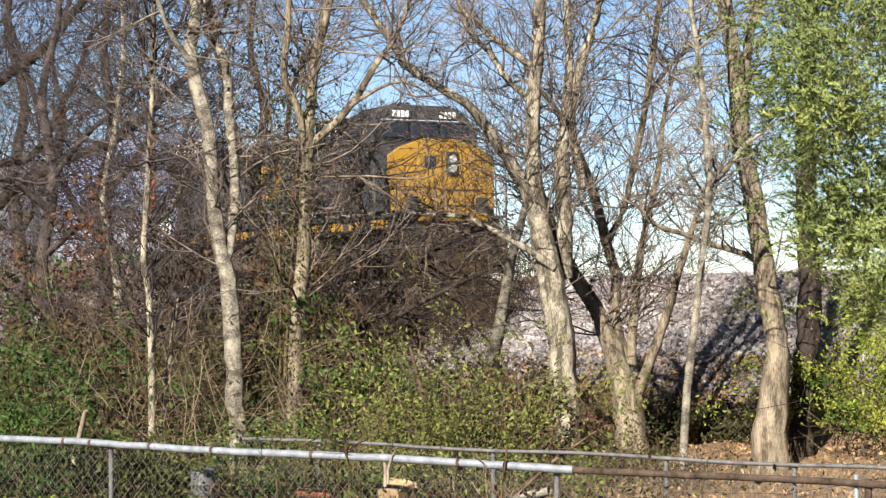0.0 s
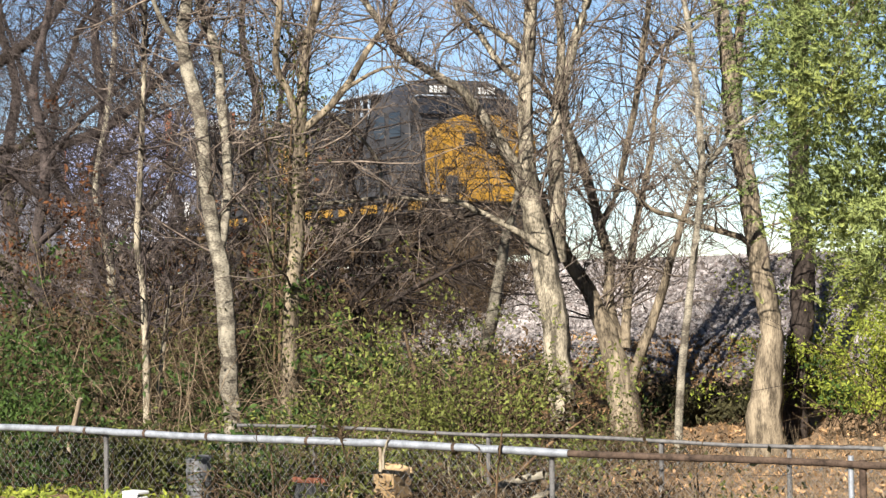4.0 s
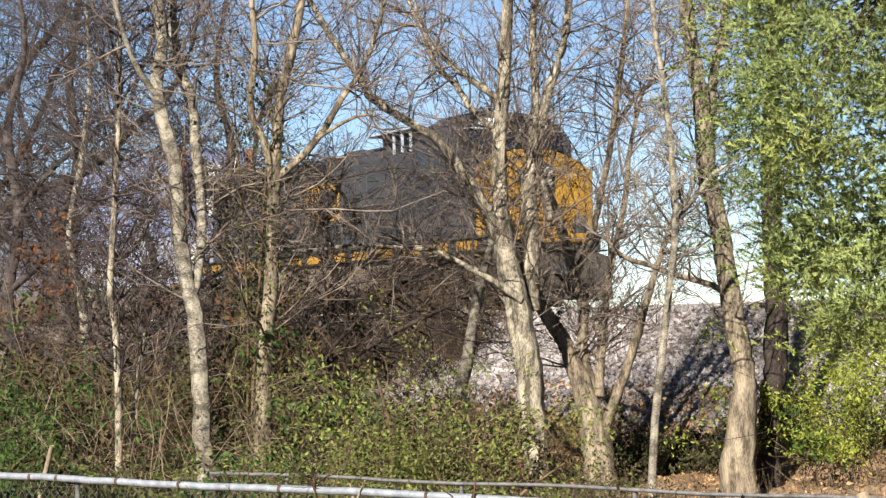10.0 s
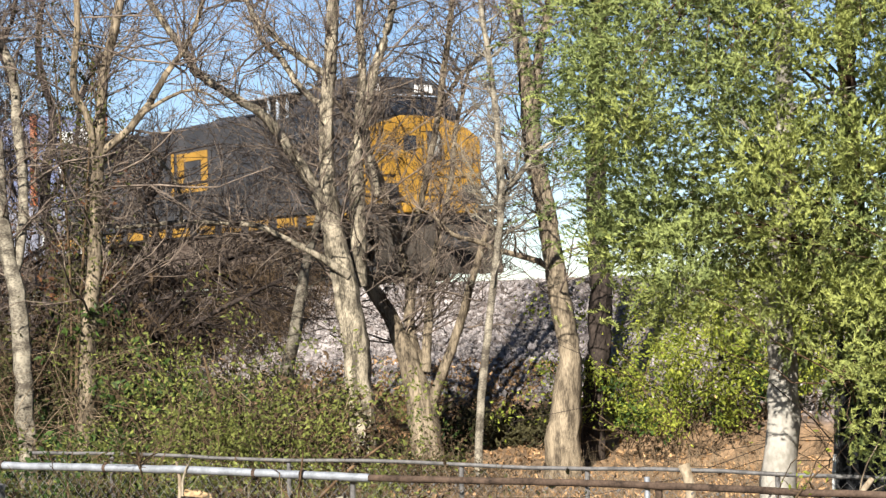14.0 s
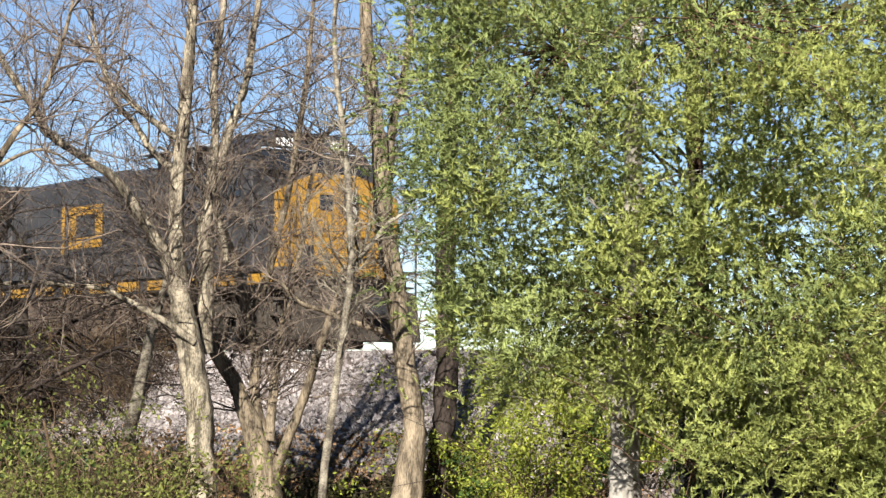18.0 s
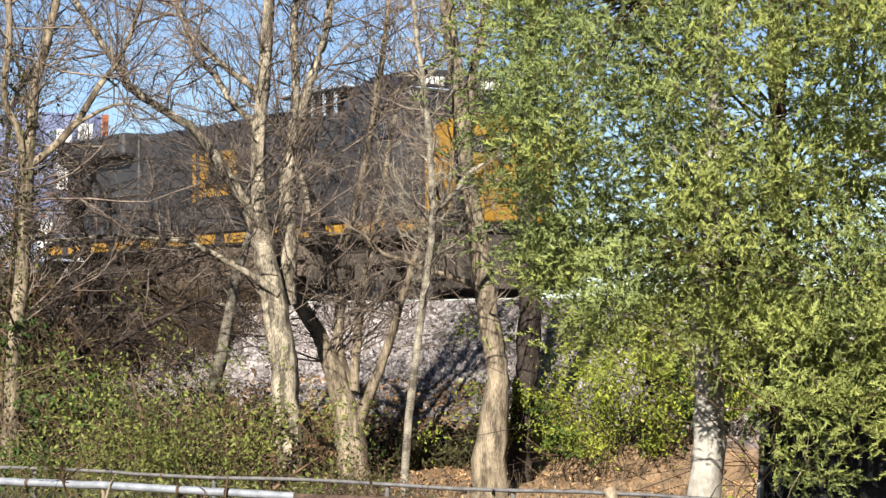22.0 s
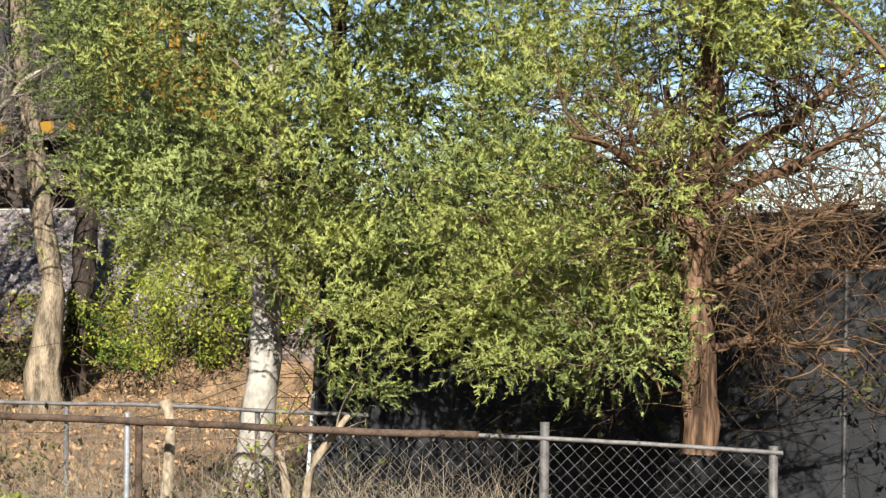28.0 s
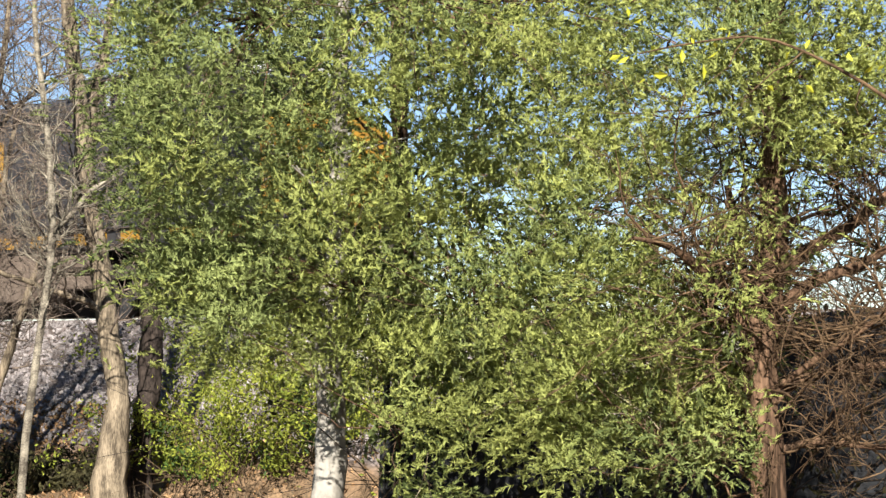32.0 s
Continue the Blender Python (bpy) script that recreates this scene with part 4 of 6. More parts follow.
def locomotive():
    """A wide-nosed diesel: its front at the origin, rail tops at height nought, forward along x; the side towards the viewer is -y."""
    loco = tagged(new("locomotive", None), "dark blue diesel locomotive with a yellow nose and sill stripe", "locomotive", kind="thing")
    part("underframe", block(-17.9, 0.35, -1.5, 1.5, 1.3, 1.62, 0.03), loco_blue, loco)
    part("walkway", block(-17.9, 0.55, -1.6, 1.6, 1.622, 1.68, 0.01), steel_dark, loco)
    ends = ((-1.52, 1.68), (-1.52, 3.2), (-1.2, 3.42), (-0.5, 3.66), (0.5, 3.66), (1.2, 3.42), (1.52, 3.2), (1.52, 1.68))
    nose = part("nose", gabled(ends, -0.95, -0.1, lambda z: -0.1 * max(0.0, z - 3.1), 0.04), loco_blue, loco, "dark blue wide nose with a yellow front")
    part("nose_front", gabled([(1.01 * y, z + 0.012 * (z > 2)) for y, z in ends], -0.13, 0.0, lambda z: -0.1 * max(0.0, z - 3.1), 0.03), loco_yellow, nose, "yellow painted front sheet")
    for y in (-1.28, 1.1):
        part("nose_rib", block(0.0, 0.035, y, y + 0.18, 1.8, 3.0, 0.012), loco_yellow, nose)
    door = part("nose_door", block(-0.02, 0.03, -0.72, -0.02, 1.75, 3.3, 0.02), loco_yellow, nose)
    part("door_window", block(0.028, 0.05, -0.52, -0.2, 2.9, 3.22, 0.02), glass_dark, door, "dark door window")
    lamp = part("headlight", block(-0.05, 0.07, 0.12, 0.44, 2.72, 3.34, 0.05), steel_dark, nose, "twin headlight in a dark housing")
    for z in (2.9, 3.16):
        part("headlight_lens", rod(bmesh.new(), (0.06, 0.28, z), (0.085, 0.28, z), 0.11, sides=18), lens_glow, lamp)
    for y in (-1.0, 1.0):
        bm = bmesh.new()
        rod(bm, (0.34, y, 2.02), (0.42, y, 2.02), 0.11, sides=16)
        box(bm, 0.2, 0.36, y - 0.14, y + 0.14, 1.66, 2.15, 0.02)
        part("ditch_light", bm, steel_dark, loco)
    bm = bmesh.new()
    box(bm, 0.01, 0.05, -1.15, 1.15, 2.36, 2.42, 0.01)
    box(bm, 0.01, 0.05, -1.15, 1.15, 1.95, 2.0, 0.01)
    part("nose_trim", bm, loco_yellow, nose)
    lean = lambda z: -0.24 * max(0.0, z - 3.6)
    cab = part("cab", gabled(((-1.56, 1.68), (-1.56, 3.95), (-1.28, 4.38), (-0.9, 4.6), (0.9, 4.6), (1.28, 4.38), (1.56, 3.95), (1.56, 1.68)), -3.15, -0.85, lean, 0.05), loco_blue, loco, "dark blue cab with sloping roof edges")
    for y in (-1.3, -0.42, 0.46):
        bm = bmesh.new()
        box(bm, -0.02, 0.025, 0, 0.8, 0, 0.44, 0.03)
        bmesh.ops.transform(bm, matrix=Matrix.Translation((-0.88, y, 3.74)) @ Matrix.Rotation(-0.24, 4, "Y"), verts=bm.verts)
        part("windshield", bm, glass_dark, cab, "dark windshield pane")
        bm = bmesh.new()
        box(bm, 0.0, 0.1, -0.03, 0.83, 0.45, 0.48, 0.01)
        bmesh.ops.transform(bm, matrix=Matrix.Translation((-0.88, y, 3.74)) @ Matrix.Rotation(-0.24, 4, "Y"), verts=bm.verts)
        part("sun_visor", bm, roof_light, cab, "pale visor strip")
    for x in (-1.7, -2.6):
        part("side_window", block(x - 0.32, x + 0.34, -1.585, -1.55, 3.2, 3.85, 0.03), glass_dark, cab)
    for y in (-1.0, 0.38):
        board = part("number_board", block(-1.2, -1.0, y, y + 0.62, 4.26, 4.52, 0.02), steel_dark, cab, "black number board with pale characters")
        for k in range(4):
            part("character", block(-0.998, -0.99, y + 0.06 + 0.128 * k, y + 0.155 + 0.128 * k, 4.3, 4.47), paint_white, board)
    part("cab_roof", block(-3.1, -1.2, -0.88, 0.88, 4.6, 4.65, 0.02), loco_blue, loco)
    horn = bmesh.new()
    for k in range(3):
        rod(horn, (-2.6 + 0.1 * k, -0.3 + 0.14 * k, 4.74), (-2.2 + 0.1 * k, -0.3 + 0.14 * k, 4.74), 0.03, 0.07, sides=10)
    box(horn, -2.65, -2.3, -0.35, 0.05, 4.64, 4.72, 0.01)
    part("horn", horn, steel_dark, loco)
    # air intake box behind the cab: a pale roof sheet on posts over a dark recess
    intake = part("intake_housing", block(-5.75, -3.15, -1.35, 1.35, 1.68, 3.9, 0.04), loco_blue, loco)
    part("intake_recess", block(-5.7, -3.18, -1.1, 1.1, 3.9, 4.42, 0.02), steel_dark, intake)
    part("roof_sheet", block(-5.85, -3.12, -1.5, 1.5, 4.42, 4.48, 0.02), roof_light, intake, "pale blue-grey roof sheet")
    for x in (-4.5, -4.05, -3.6):
        for y in (-1.38, 1.38):
            part("roof_post", block(x - 0.03, x + 0.03, y - 0.03, y + 0.03, 3.9, 4.42, 0.008), roof_light, intake)
    hood = part("long_hood", block(-13.2, -5.75, -1.12, 1.12, 1.68, 4.2, 0.12), loco_blue, loco)
    for k in range(10):
        x = -13.0 + k * 0.72
        d = part("hood_door", block(x, x + 0.68, -1.15, -1.1, 1.8, 3.7, 0.012), loco_blue, hood)
        part("latch", block(x + 0.55, x + 0.6, -1.17, -1.148, 2.6, 2.85), steel_dark, d)
    for k in range(5):
        part("roof_hatch", block(-12.8 + k * 1.3, -11.7 + k * 1.3, -0.8, 0.8, 4.19, 4.27, 0.02), loco_blue, hood)
    bm = bmesh.new()
    box(bm, -9.4, -8.6, -0.35, 0.35, 4.2, 4.42, 0.04)
    part("exhaust", bm, steel_dark, loco)
    # radiator section with overhanging wings
    rad = part("radiator_housing", wedge([(-17.4, 1.68), (-17.4, 4.15), (-17.1, 4.3), (-13.2, 4.3), (-13.2, 1.68)], -1.15, 1.15, 0.05), loco_blue, loco)
    for y0, y1 in ((-1.55, -1.1), (1.1, 1.55)):
        part("radiator_wing", block(-17.2, -13.3, y0, y1, 3.72, 4.3, 0.08), loco_blue, rad)
    for k in range(12):
        part("louvre", block(-17.0 + k * 0.3, -16.78 + k * 0.3, -1.57, -1.54, 3.8, 4.2), steel_dark, rad)
    # yellow emblem on the hood side, drawn as plain shapes
    bm = bmesh.new()
    for x0, x1, z0, z1 in ((-9.95, -8.2, 3.3, 3.52), (-9.95, -8.2, 2.5, 2.76), (-9.95, -9.55, 2.7, 3.35), (-8.55, -8.2, 2.7, 3.35), (-10.3, -10.15, 2.4, 3.55)):
        box(bm, x0, x1, -1.166, -1.152, z0, z1)
    part("emblem", bm, loco_yellow, loco, "plain yellow emblem shapes")
    for k in range(13):
        part("sill_stripe", block(-17.9 + k * 1.4, -16.95 + k * 1.4, -1.53, -1.502, 1.36, 1.58), loco_yellow, loco)
    part("anticlimber", block(0.33, 0.72, -0.95, 0.95, 1.5, 1.72, 0.04), loco_yellow, loco, "bright yellow bumper bar")
    part("pilot", wedge([(0.3, 0.2), (0.95, 0.2), (0.75, 1.2), (0.3, 1.3)], -1.45, 1.45, 0.03), loco_under, loco)
    bm = bmesh.new()
    box(bm, 0.7, 1.35, -0.12, 0.12, 0.78, 1.02, 0.03)
    box(bm, 1.25, 1.5, -0.2, 0.16, 0.72, 1.08, 0.05)
    part("coupler", bm, steel_dark, loco)
    for y0, y1 in ((-1.58, -1.12), (1.12, 1.58)):
        for k in range(4):
            st = part("step", block(-0.15, 0.5, y0, y1, 0.42 + 0.3 * k, 0.46 + 0.3 * k, 0.008), steel_dark, loco)
            part("step_edge", block(-0.15, 0.5, y0 - 0.02, y0, 0.41 + 0.3 * k, 0.47 + 0.3 * k), loco_under, st)
        y = y0 if y0 < 0 else y1
        for x in (-0.2, 0.55):
            part("grab_iron", rod(bmesh.new(), (x, y, 0.5), (x, y, 2.6), 0.022), loco_under, loco)
    for k in range(10):
        part("handrail_post", rod(bmesh.new(), (-3.9 - 1.5 * k, -1.55, 1.68), (-3.9 - 1.5 * k, -1.55, 2.65), 0.02), loco_blue, loco)
    part("handrail", rod(bmesh.new(), (-17.6, -1.55, 2.65), (-3.9, -1.55, 2.65), 0.02), loco_blue, loco)
    part("fuel_tank", wedge([(-11.6, 0.5), (-11.3, 0.33), (-6.9, 0.33), (-6.6, 0.5), (-6.6, 1.3), (-11.6, 1.3)], -1.4, 1.4, 0.06), tank_brown, loco, "dusty brown fuel tank")
    part("air_reservoir", rod(bmesh.new(), (-6.3, -1.2, 1.05), (-4.9, -1.2, 1.05), 0.2, sides=16), tank_brown, loco)
    part("battery_box", block(-6.3, -5.0, -1.5, -1.0, 0.55, 0.8, 0.03), tank_brown, loco)
    # solid dark box added to close the see-through gap under the frame
    part("underbody_fill", block(-17.3, 0.1, -0.6, 0.6, 0.05, 1.3, 0.05), loco_under, loco)
    wheels = []
    for x in (-3.0, -14.9):
        truck_frame(loco, x, 4.9, (-1.9, 0, 1.9))
        for d in (-1.35, 0.55, 1.35):
            part("traction_motor", block(x + d - 0.35, x + d + 0.35, -0.66, 0.66, 0.18, 0.95, 0.08), loco_under, loco)
        part("bolster", block(x - 2.3, x + 2.3, -0.7, 0.7, 0.9, 1.3, 0.05), loco_under, loco)
        wheels += [wheelset(loco, x + d) for d in (-1.9, 0, 1.9)]
    return loco, wheels


def container(x0, z0, z1, body, post, parent_label, patches):
    """A corrugated freight container with corner posts, 12.2 m long, its near end at x0."""
    box_thing = tagged(new("shipping_container", None), parent_label, "shipping container", group="stacked containers", kind="thing")
    l, h = 12.19, z1 - z0
    n = 88
    xs = np.linspace(-l + 0.12, -0.12, n)
    y = -1.2 + 0.035 * np.repeat(np.array([0, 0, 1, 1] * (n // 4)), 1)
    for s in (1, -1):
        verts = []
        for k in range(n):
            verts += [(xs[k], s * y[k], 0.12), (xs[k], s * y[k], h - 0.1)]
        faces = [(2 * k, 2 * k + 2, 2 * k + 3, 2 * k + 1) for k in range(n - 1)]
        part("side_panel", mesh_of("side_panel", np.array(verts), np.array(faces), False), body, box_thing)
    m = 16
    ys = np.linspace(-1.1, 1.1, m)
    for x in (-0.06, -l + 0.06):
        verts = []
        for k in range(m):
            d = 0.035 * ((k // 2) % 2) * (1 if x < -1 else -1)
            verts += [(x + d, ys[k], 0.12), (x + d, ys[k], h - 0.1)]
        faces = [(2 * k, 2 * k + 2, 2 * k + 3, 2 * k + 1) for k in range(m - 1)]
        part("end_panel", mesh_of("end_panel", np.array(verts), np.array(faces), False), body, box_thing)
    part("roof", block(-l + 0.05, -0.05, -1.19, 1.19, h - 0.1, h - 0.03, 0.01), body, box_thing)
    part("floor_frame", block(-l + 0.05, -0.05, -1.19, 1.19, 0.02, 0.14, 0.01), body, box_thing)
    for x in (-l + 0.09, -0.09):
        for yy in (-1.14, 1.14):
            bm = block(x - 0.09, x + 0.09, yy - 0.08, yy + 0.08, 0, h, 0.01)
            for zz in (0.06, h - 0.06):
                box(bm, x - 0.1, x + 0.1, yy - 0.09, yy + 0.09, zz - 0.06, zz + 0.06, 0.01)
            part("corner_post", bm, post, box_thing)
    for y0, y1, a, b in patches:
        part("marking", block(-0.045, -0.03, y0, y1, a, b), paint_white, box_thing, "plain white marking")
    return box_thing


def well_car(x0):
    """A low well wagon for stacked boxes: sills, end platforms and trucks; its front at x0."""
    car = tagged(new("well_wagon", None), "low steel well wagon carrying stacked containers", "rail wagon", group="well wagons", kind="thing")
    for y in (-1.38, 1.38):
        part("side_sill", block(-13.2, 0, y - 0.06, y + 0.06, 0.1, 1.1, 0.02), tank_brown, car)
        for k in range(12):
            part("side_rib", block(-12.9 + k * 1.1, -12.8 + k * 1.1, y - 0.1 if y < 0 else y + 0.06, y - 0.06 if y < 0 else y + 0.1, 0.1, 1.1), tank_brown, car)
    part("well_floor", block(-13.2, 0, -1.32, 1.32, 0.06, 0.19, 0.01), steel_dark, car)
    wheels = []
    for x in (0.8, -14.0):
        part("end_platform", block(x - 0.78, x + 0.75, -1.3, 1.3, 1.05, 1.22, 0.02), steel_dark, car)
        truck_frame(car, x, 1.6, (-0.48, 0.48))
        wheels += [wheelset(car, x - 0.48, 0.46), wheelset(car, x + 0.48, 0.46)]
    return car, wheels


LOCO, loco_wheels = locomotive()
CARGO, turning = [(LOCO, 0.0, RAIL_Z)], [(w, 0.53) for w in loco_wheels]
stack = [
    (box_pale, box_pale, "pale lilac-grey corrugated container on a well wagon", box_blue, box_orange, "blue corrugated container with orange corner posts"),
    (box_dim, box_dim, "dull grey corrugated container on a well wagon", box_dim, box_dim, "pale grey corrugated container stacked on another"),
    (box_orange, box_orange, "orange corrugated container on a well wagon", box_dim, box_dim, "blue corrugated container stacked on another"),
    (box_dim, box_dim, "pale lilac-grey corrugated container on a well wagon", box_orange, box_orange, "orange corrugated container stacked on another"),
]
for k, (b0, p0, l0, b1, p1, l1) in enumerate(stack):
    x = -19.5 - 15.9 * k
    car, cw = well_car(0)
    turning += [(w, 0.46) for w in cw]
    CARGO += [(car, x, RAIL_Z),
              (container(0, 0.2, 2.7, b0, p0, l0, () if k else ((-0.9, -0.45, 1.3, 2.2), (0.3, 0.8, 0.6, 1.5))), x - 0.4, RAIL_Z + 0.2),
              (container(0, 2.71, 5.5, b1, p1, l1, () if k else ((-0.35, 0.1, 0.6, 2.3), (0.3, 0.75, 1.5, 2.5))), x - 0.4, RAIL_Z + 2.705)]


def train_s(t):
    """How far along the track the locomotive's front stands at t seconds."""
    return -44.1 + 0.648 * t - 0.00065 * t * t



# ---- fences, screen and evergreens ----
FENCE_A, FENCE_WAY = Vector((-5.6, 14.0, 0)), Vector((8.8, -4.45, 0)).normalized()


def along_fence(s, off=0.0, z=0.0):
    """A point s metres along the near fence, off metres behind it."""
    p = FENCE_A + FENCE_WAY * s + Vector((-FENCE_WAY.y, FENCE_WAY.x, 0)) * off
    return Vector((p.x, p.y, z))


def chain_link(s0, s1, off, top, height, wire, pitch=0.075):
    """Woven wire: zigzag strands that hang from the top rail."""
    n = int((s1 - s0) / pitch)
    m = int(height / pitch) * 2
    k = np.arange(m + 1)
    lines = []
    for i in range(2 * n):
            ss = s0 + pitch / 2 * (i + (k + i) % 2 * 1.04)
            zz = top - 0.03 - k * pitch / 2
            dd = off + 0.004 * (1 - 2 * ((k + i) % 2))
            lines.append([tuple(along_fence(a, c, b)) for a, b, c in zip(ss, zz, dd)])
    return tubes(np.array(lines), np.full((len(lines), m + 1), wire), 3, "wire_mesh")


def near_fence():
    """The near fence: a galvanised top rail that turns to a rusty one, posts and wire."""
    g = 1.2
    fence = tagged(new("chain_link_fence", None), "chain-link fence with a grey pipe rail turning rusty", "fence", kind="thing")
    def pipe(name, s0, s1, r, m, label, z0=g, z1=g):
        pts = [(*along_fence(s, 0, z0 + (z1 - z0) * (s - s0) / (s1 - s0) + 0.006 * math.sin(s * 2.1)), r) for s in np.linspace(s0, s1, 12)]
        me, _ = limb_mesh(pts, np.random.default_rng(int(s0 * 10) + 50), 12, 0.015, name)
        part(name, me, m, fence, label)
    pipe("top_rail", -3.0, 5.15, 0.026, galvanised, "light grey galvanised top rail")
    pipe("top_rail", 5.1, 9.0, 0.021, rusty, "rusty brown top rail")
    pipe("top_rail", 8.95, 10.6, 0.012, rail_weathered, "weathered grey top rail", g, g - 0.03)
    for s in (-1.6, 1.16, 5.0):
        bm = rod(bmesh.new(), along_fence(s, 0.04, -0.1), along_fence(s, 0.04, g - 0.02), 0.018, sides=10)
        part("post", bm, rail_weathered, fence)
    for s in (0.72, 1.0, 1.6, 2.2, 3.1, 4.3, 4.66):
        bm = rod(bmesh.new(), along_fence(s - 0.012, 0, g), along_fence(s + 0.012, 0, g), 0.031, sides=12)
        part("tie", bm, rusty, fence)
    for s, r, m, up in ((7.04, 0.021, rusty, 0.03), (6.97, 0.016, galvanised, 0.05), (9.35, 0.026, rail_weathered, 0.08), (10.55, 0.024, rail_weathered, 0.0)):
        part("post", rod(bmesh.new(), along_fence(s, 0.02, -0.1), along_fence(s, 0.02, g + up), r, sides=12), m, fence)
    for k in range(24):
        s = 5.3 + k * 0.15
        part("tie", rod(bmesh.new(), along_fence(s, -0.012, g - 0.034), along_fence(s, 0.012, g - 0.026), 0.006, sides=6), wire_grey, fence)
    tagged(part("wire_mesh", chain_link(-3.0, 8.2, 0.02, g, 1.15, 0.0016), wire_grey, fence), kind="stuff")
    tagged(part("wire_mesh", chain_link(8.2, 10.55, 0.02, g, 1.15, 0.0018), wire_grey, fence), kind="stuff")


near_fence()


def back_fence():
    """A second, lower wire fence just behind the first."""
    fence = tagged(new("wire_fence", None), "weathered wire fence with a thin grey rail behind the near one", "fence", kind="thing")
    pts = [(*along_fence(s, 0.95, 1.2 + 0.008 * math.sin(3 * s)), 0.013) for s in np.linspace(1.6, 8.1, 12)]
    me, _ = limb_mesh(pts, np.random.default_rng(77), 8, 0.02, "rail")
    part("rail", me, rail_weathered, fence)
    for s in (2.36, 3.9, 5.25, 6.15, 7.4):
        part("post", rod(bmesh.new(), along_fence(s, 0.97, -0.1), along_fence(s, 0.97, 1.2), 0.016, sides=8), rail_weathered, fence)
    tagged(part("wire_mesh", chain_link(1.6, 8.1, 0.96, 1.19, 1.1, 0.0013), wire_grey, fence), kind="stuff")


back_fence()


def screen_panel():
    """Black shade cloth on a frame of tubes, behind the fence."""
    screen = tagged(new("privacy_screen", None), "black fabric screen on a metal frame behind the fence", "screen", kind="thing")
    nx, nz = 40, 14
    x0, x1, y0, y1 = 1.95, 7.2, 12.9, 12.0
    verts, rng = [], np.random.default_rng(3)
    for j in range(nz + 1):
        for i in range(nx + 1):
            a, b = i / nx, j / nz
            x, y = x0 + (x1 - x0) * a + 0.06 * b * (1 - a), y0 + (y1 - y0) * a
            y += 0.05 * math.sin(9 * a + 3 * b) * math.sin(math.pi * b) + rng.normal(0, 0.006)
            # right part raised above the screen's own height as an added dark backing
            verts.append((x, y, 0.02 + (1.72 + 0.75 * min(1.0, max(0.0, (a - 0.36) / 0.2)) - 0.04 * math.sin(14 * a) ** 2) * b))
    i = np.arange(nz)[:, None] * (nx + 1) + np.arange(nx)[None]
    faces = np.stack([i, i + 1, i + nx + 2, i + nx + 1], -1).reshape(-1, 4)
    cloth = part("cloth", mesh_of("cloth", np.array(verts), faces), mesh_fabric, screen)
    solid = cloth.modifiers.new("thickness", "SOLIDIFY")
    solid.thickness = 0.004
    part("pole", rod(bmesh.new(), (1.94, 12.92, -0.1), (2.06, 12.92, 2.12), 0.022, sides=10), steel_dark, screen)
    part("pole", rod(bmesh.new(), (1.92, 12.88, -0.1), (1.99, 12.88, 1.2), 0.012, sides=8), paint_white, screen, "pale metal edge strip")
    part("crossbar", rod(bmesh.new(), (2.05, 12.9, 1.76), (3.7, 12.62, 1.74), 0.016, sides=8), steel_dark, screen)
    for x, y in ((3.8, 12.62), (5.6, 12.3), (7.2, 12.02)):
        part("pole", rod(bmesh.new(), (x, y, -0.1), (x, y, 1.75 if x < 4 else 2.48), 0.018, sides=8), steel_dark, screen)


screen_panel()


SKY_GAPS = ((0.167, 0.109, 0.008), (0.222, 0.076, 0.009), (0.100, 0.062, 0.005), (0.277, 0.066, 0.012), (0.152, 0.147, 0.008), (0.321, 0.052, 0.019), (0.345, 0.080, 0.014), (0.375, 0.095, 0.010))


def closed(points):
    """True for points outside the open gaps (x / y, z / y, radius) of the evergreen wall, as seen from the garden."""
    u, v = points[:, 0] / points[:, 1], (points[:, 2] - 2.25) / points[:, 1]
    out = np.ones(len(points), bool)
    for a, b, r in SKY_GAPS:
        out &= (u - a) ** 2 + (v - b) ** 2 > (r * (0.75 + 0.35 * np.sin(u * 900) * np.cos(v * 700))) ** 2
    return out


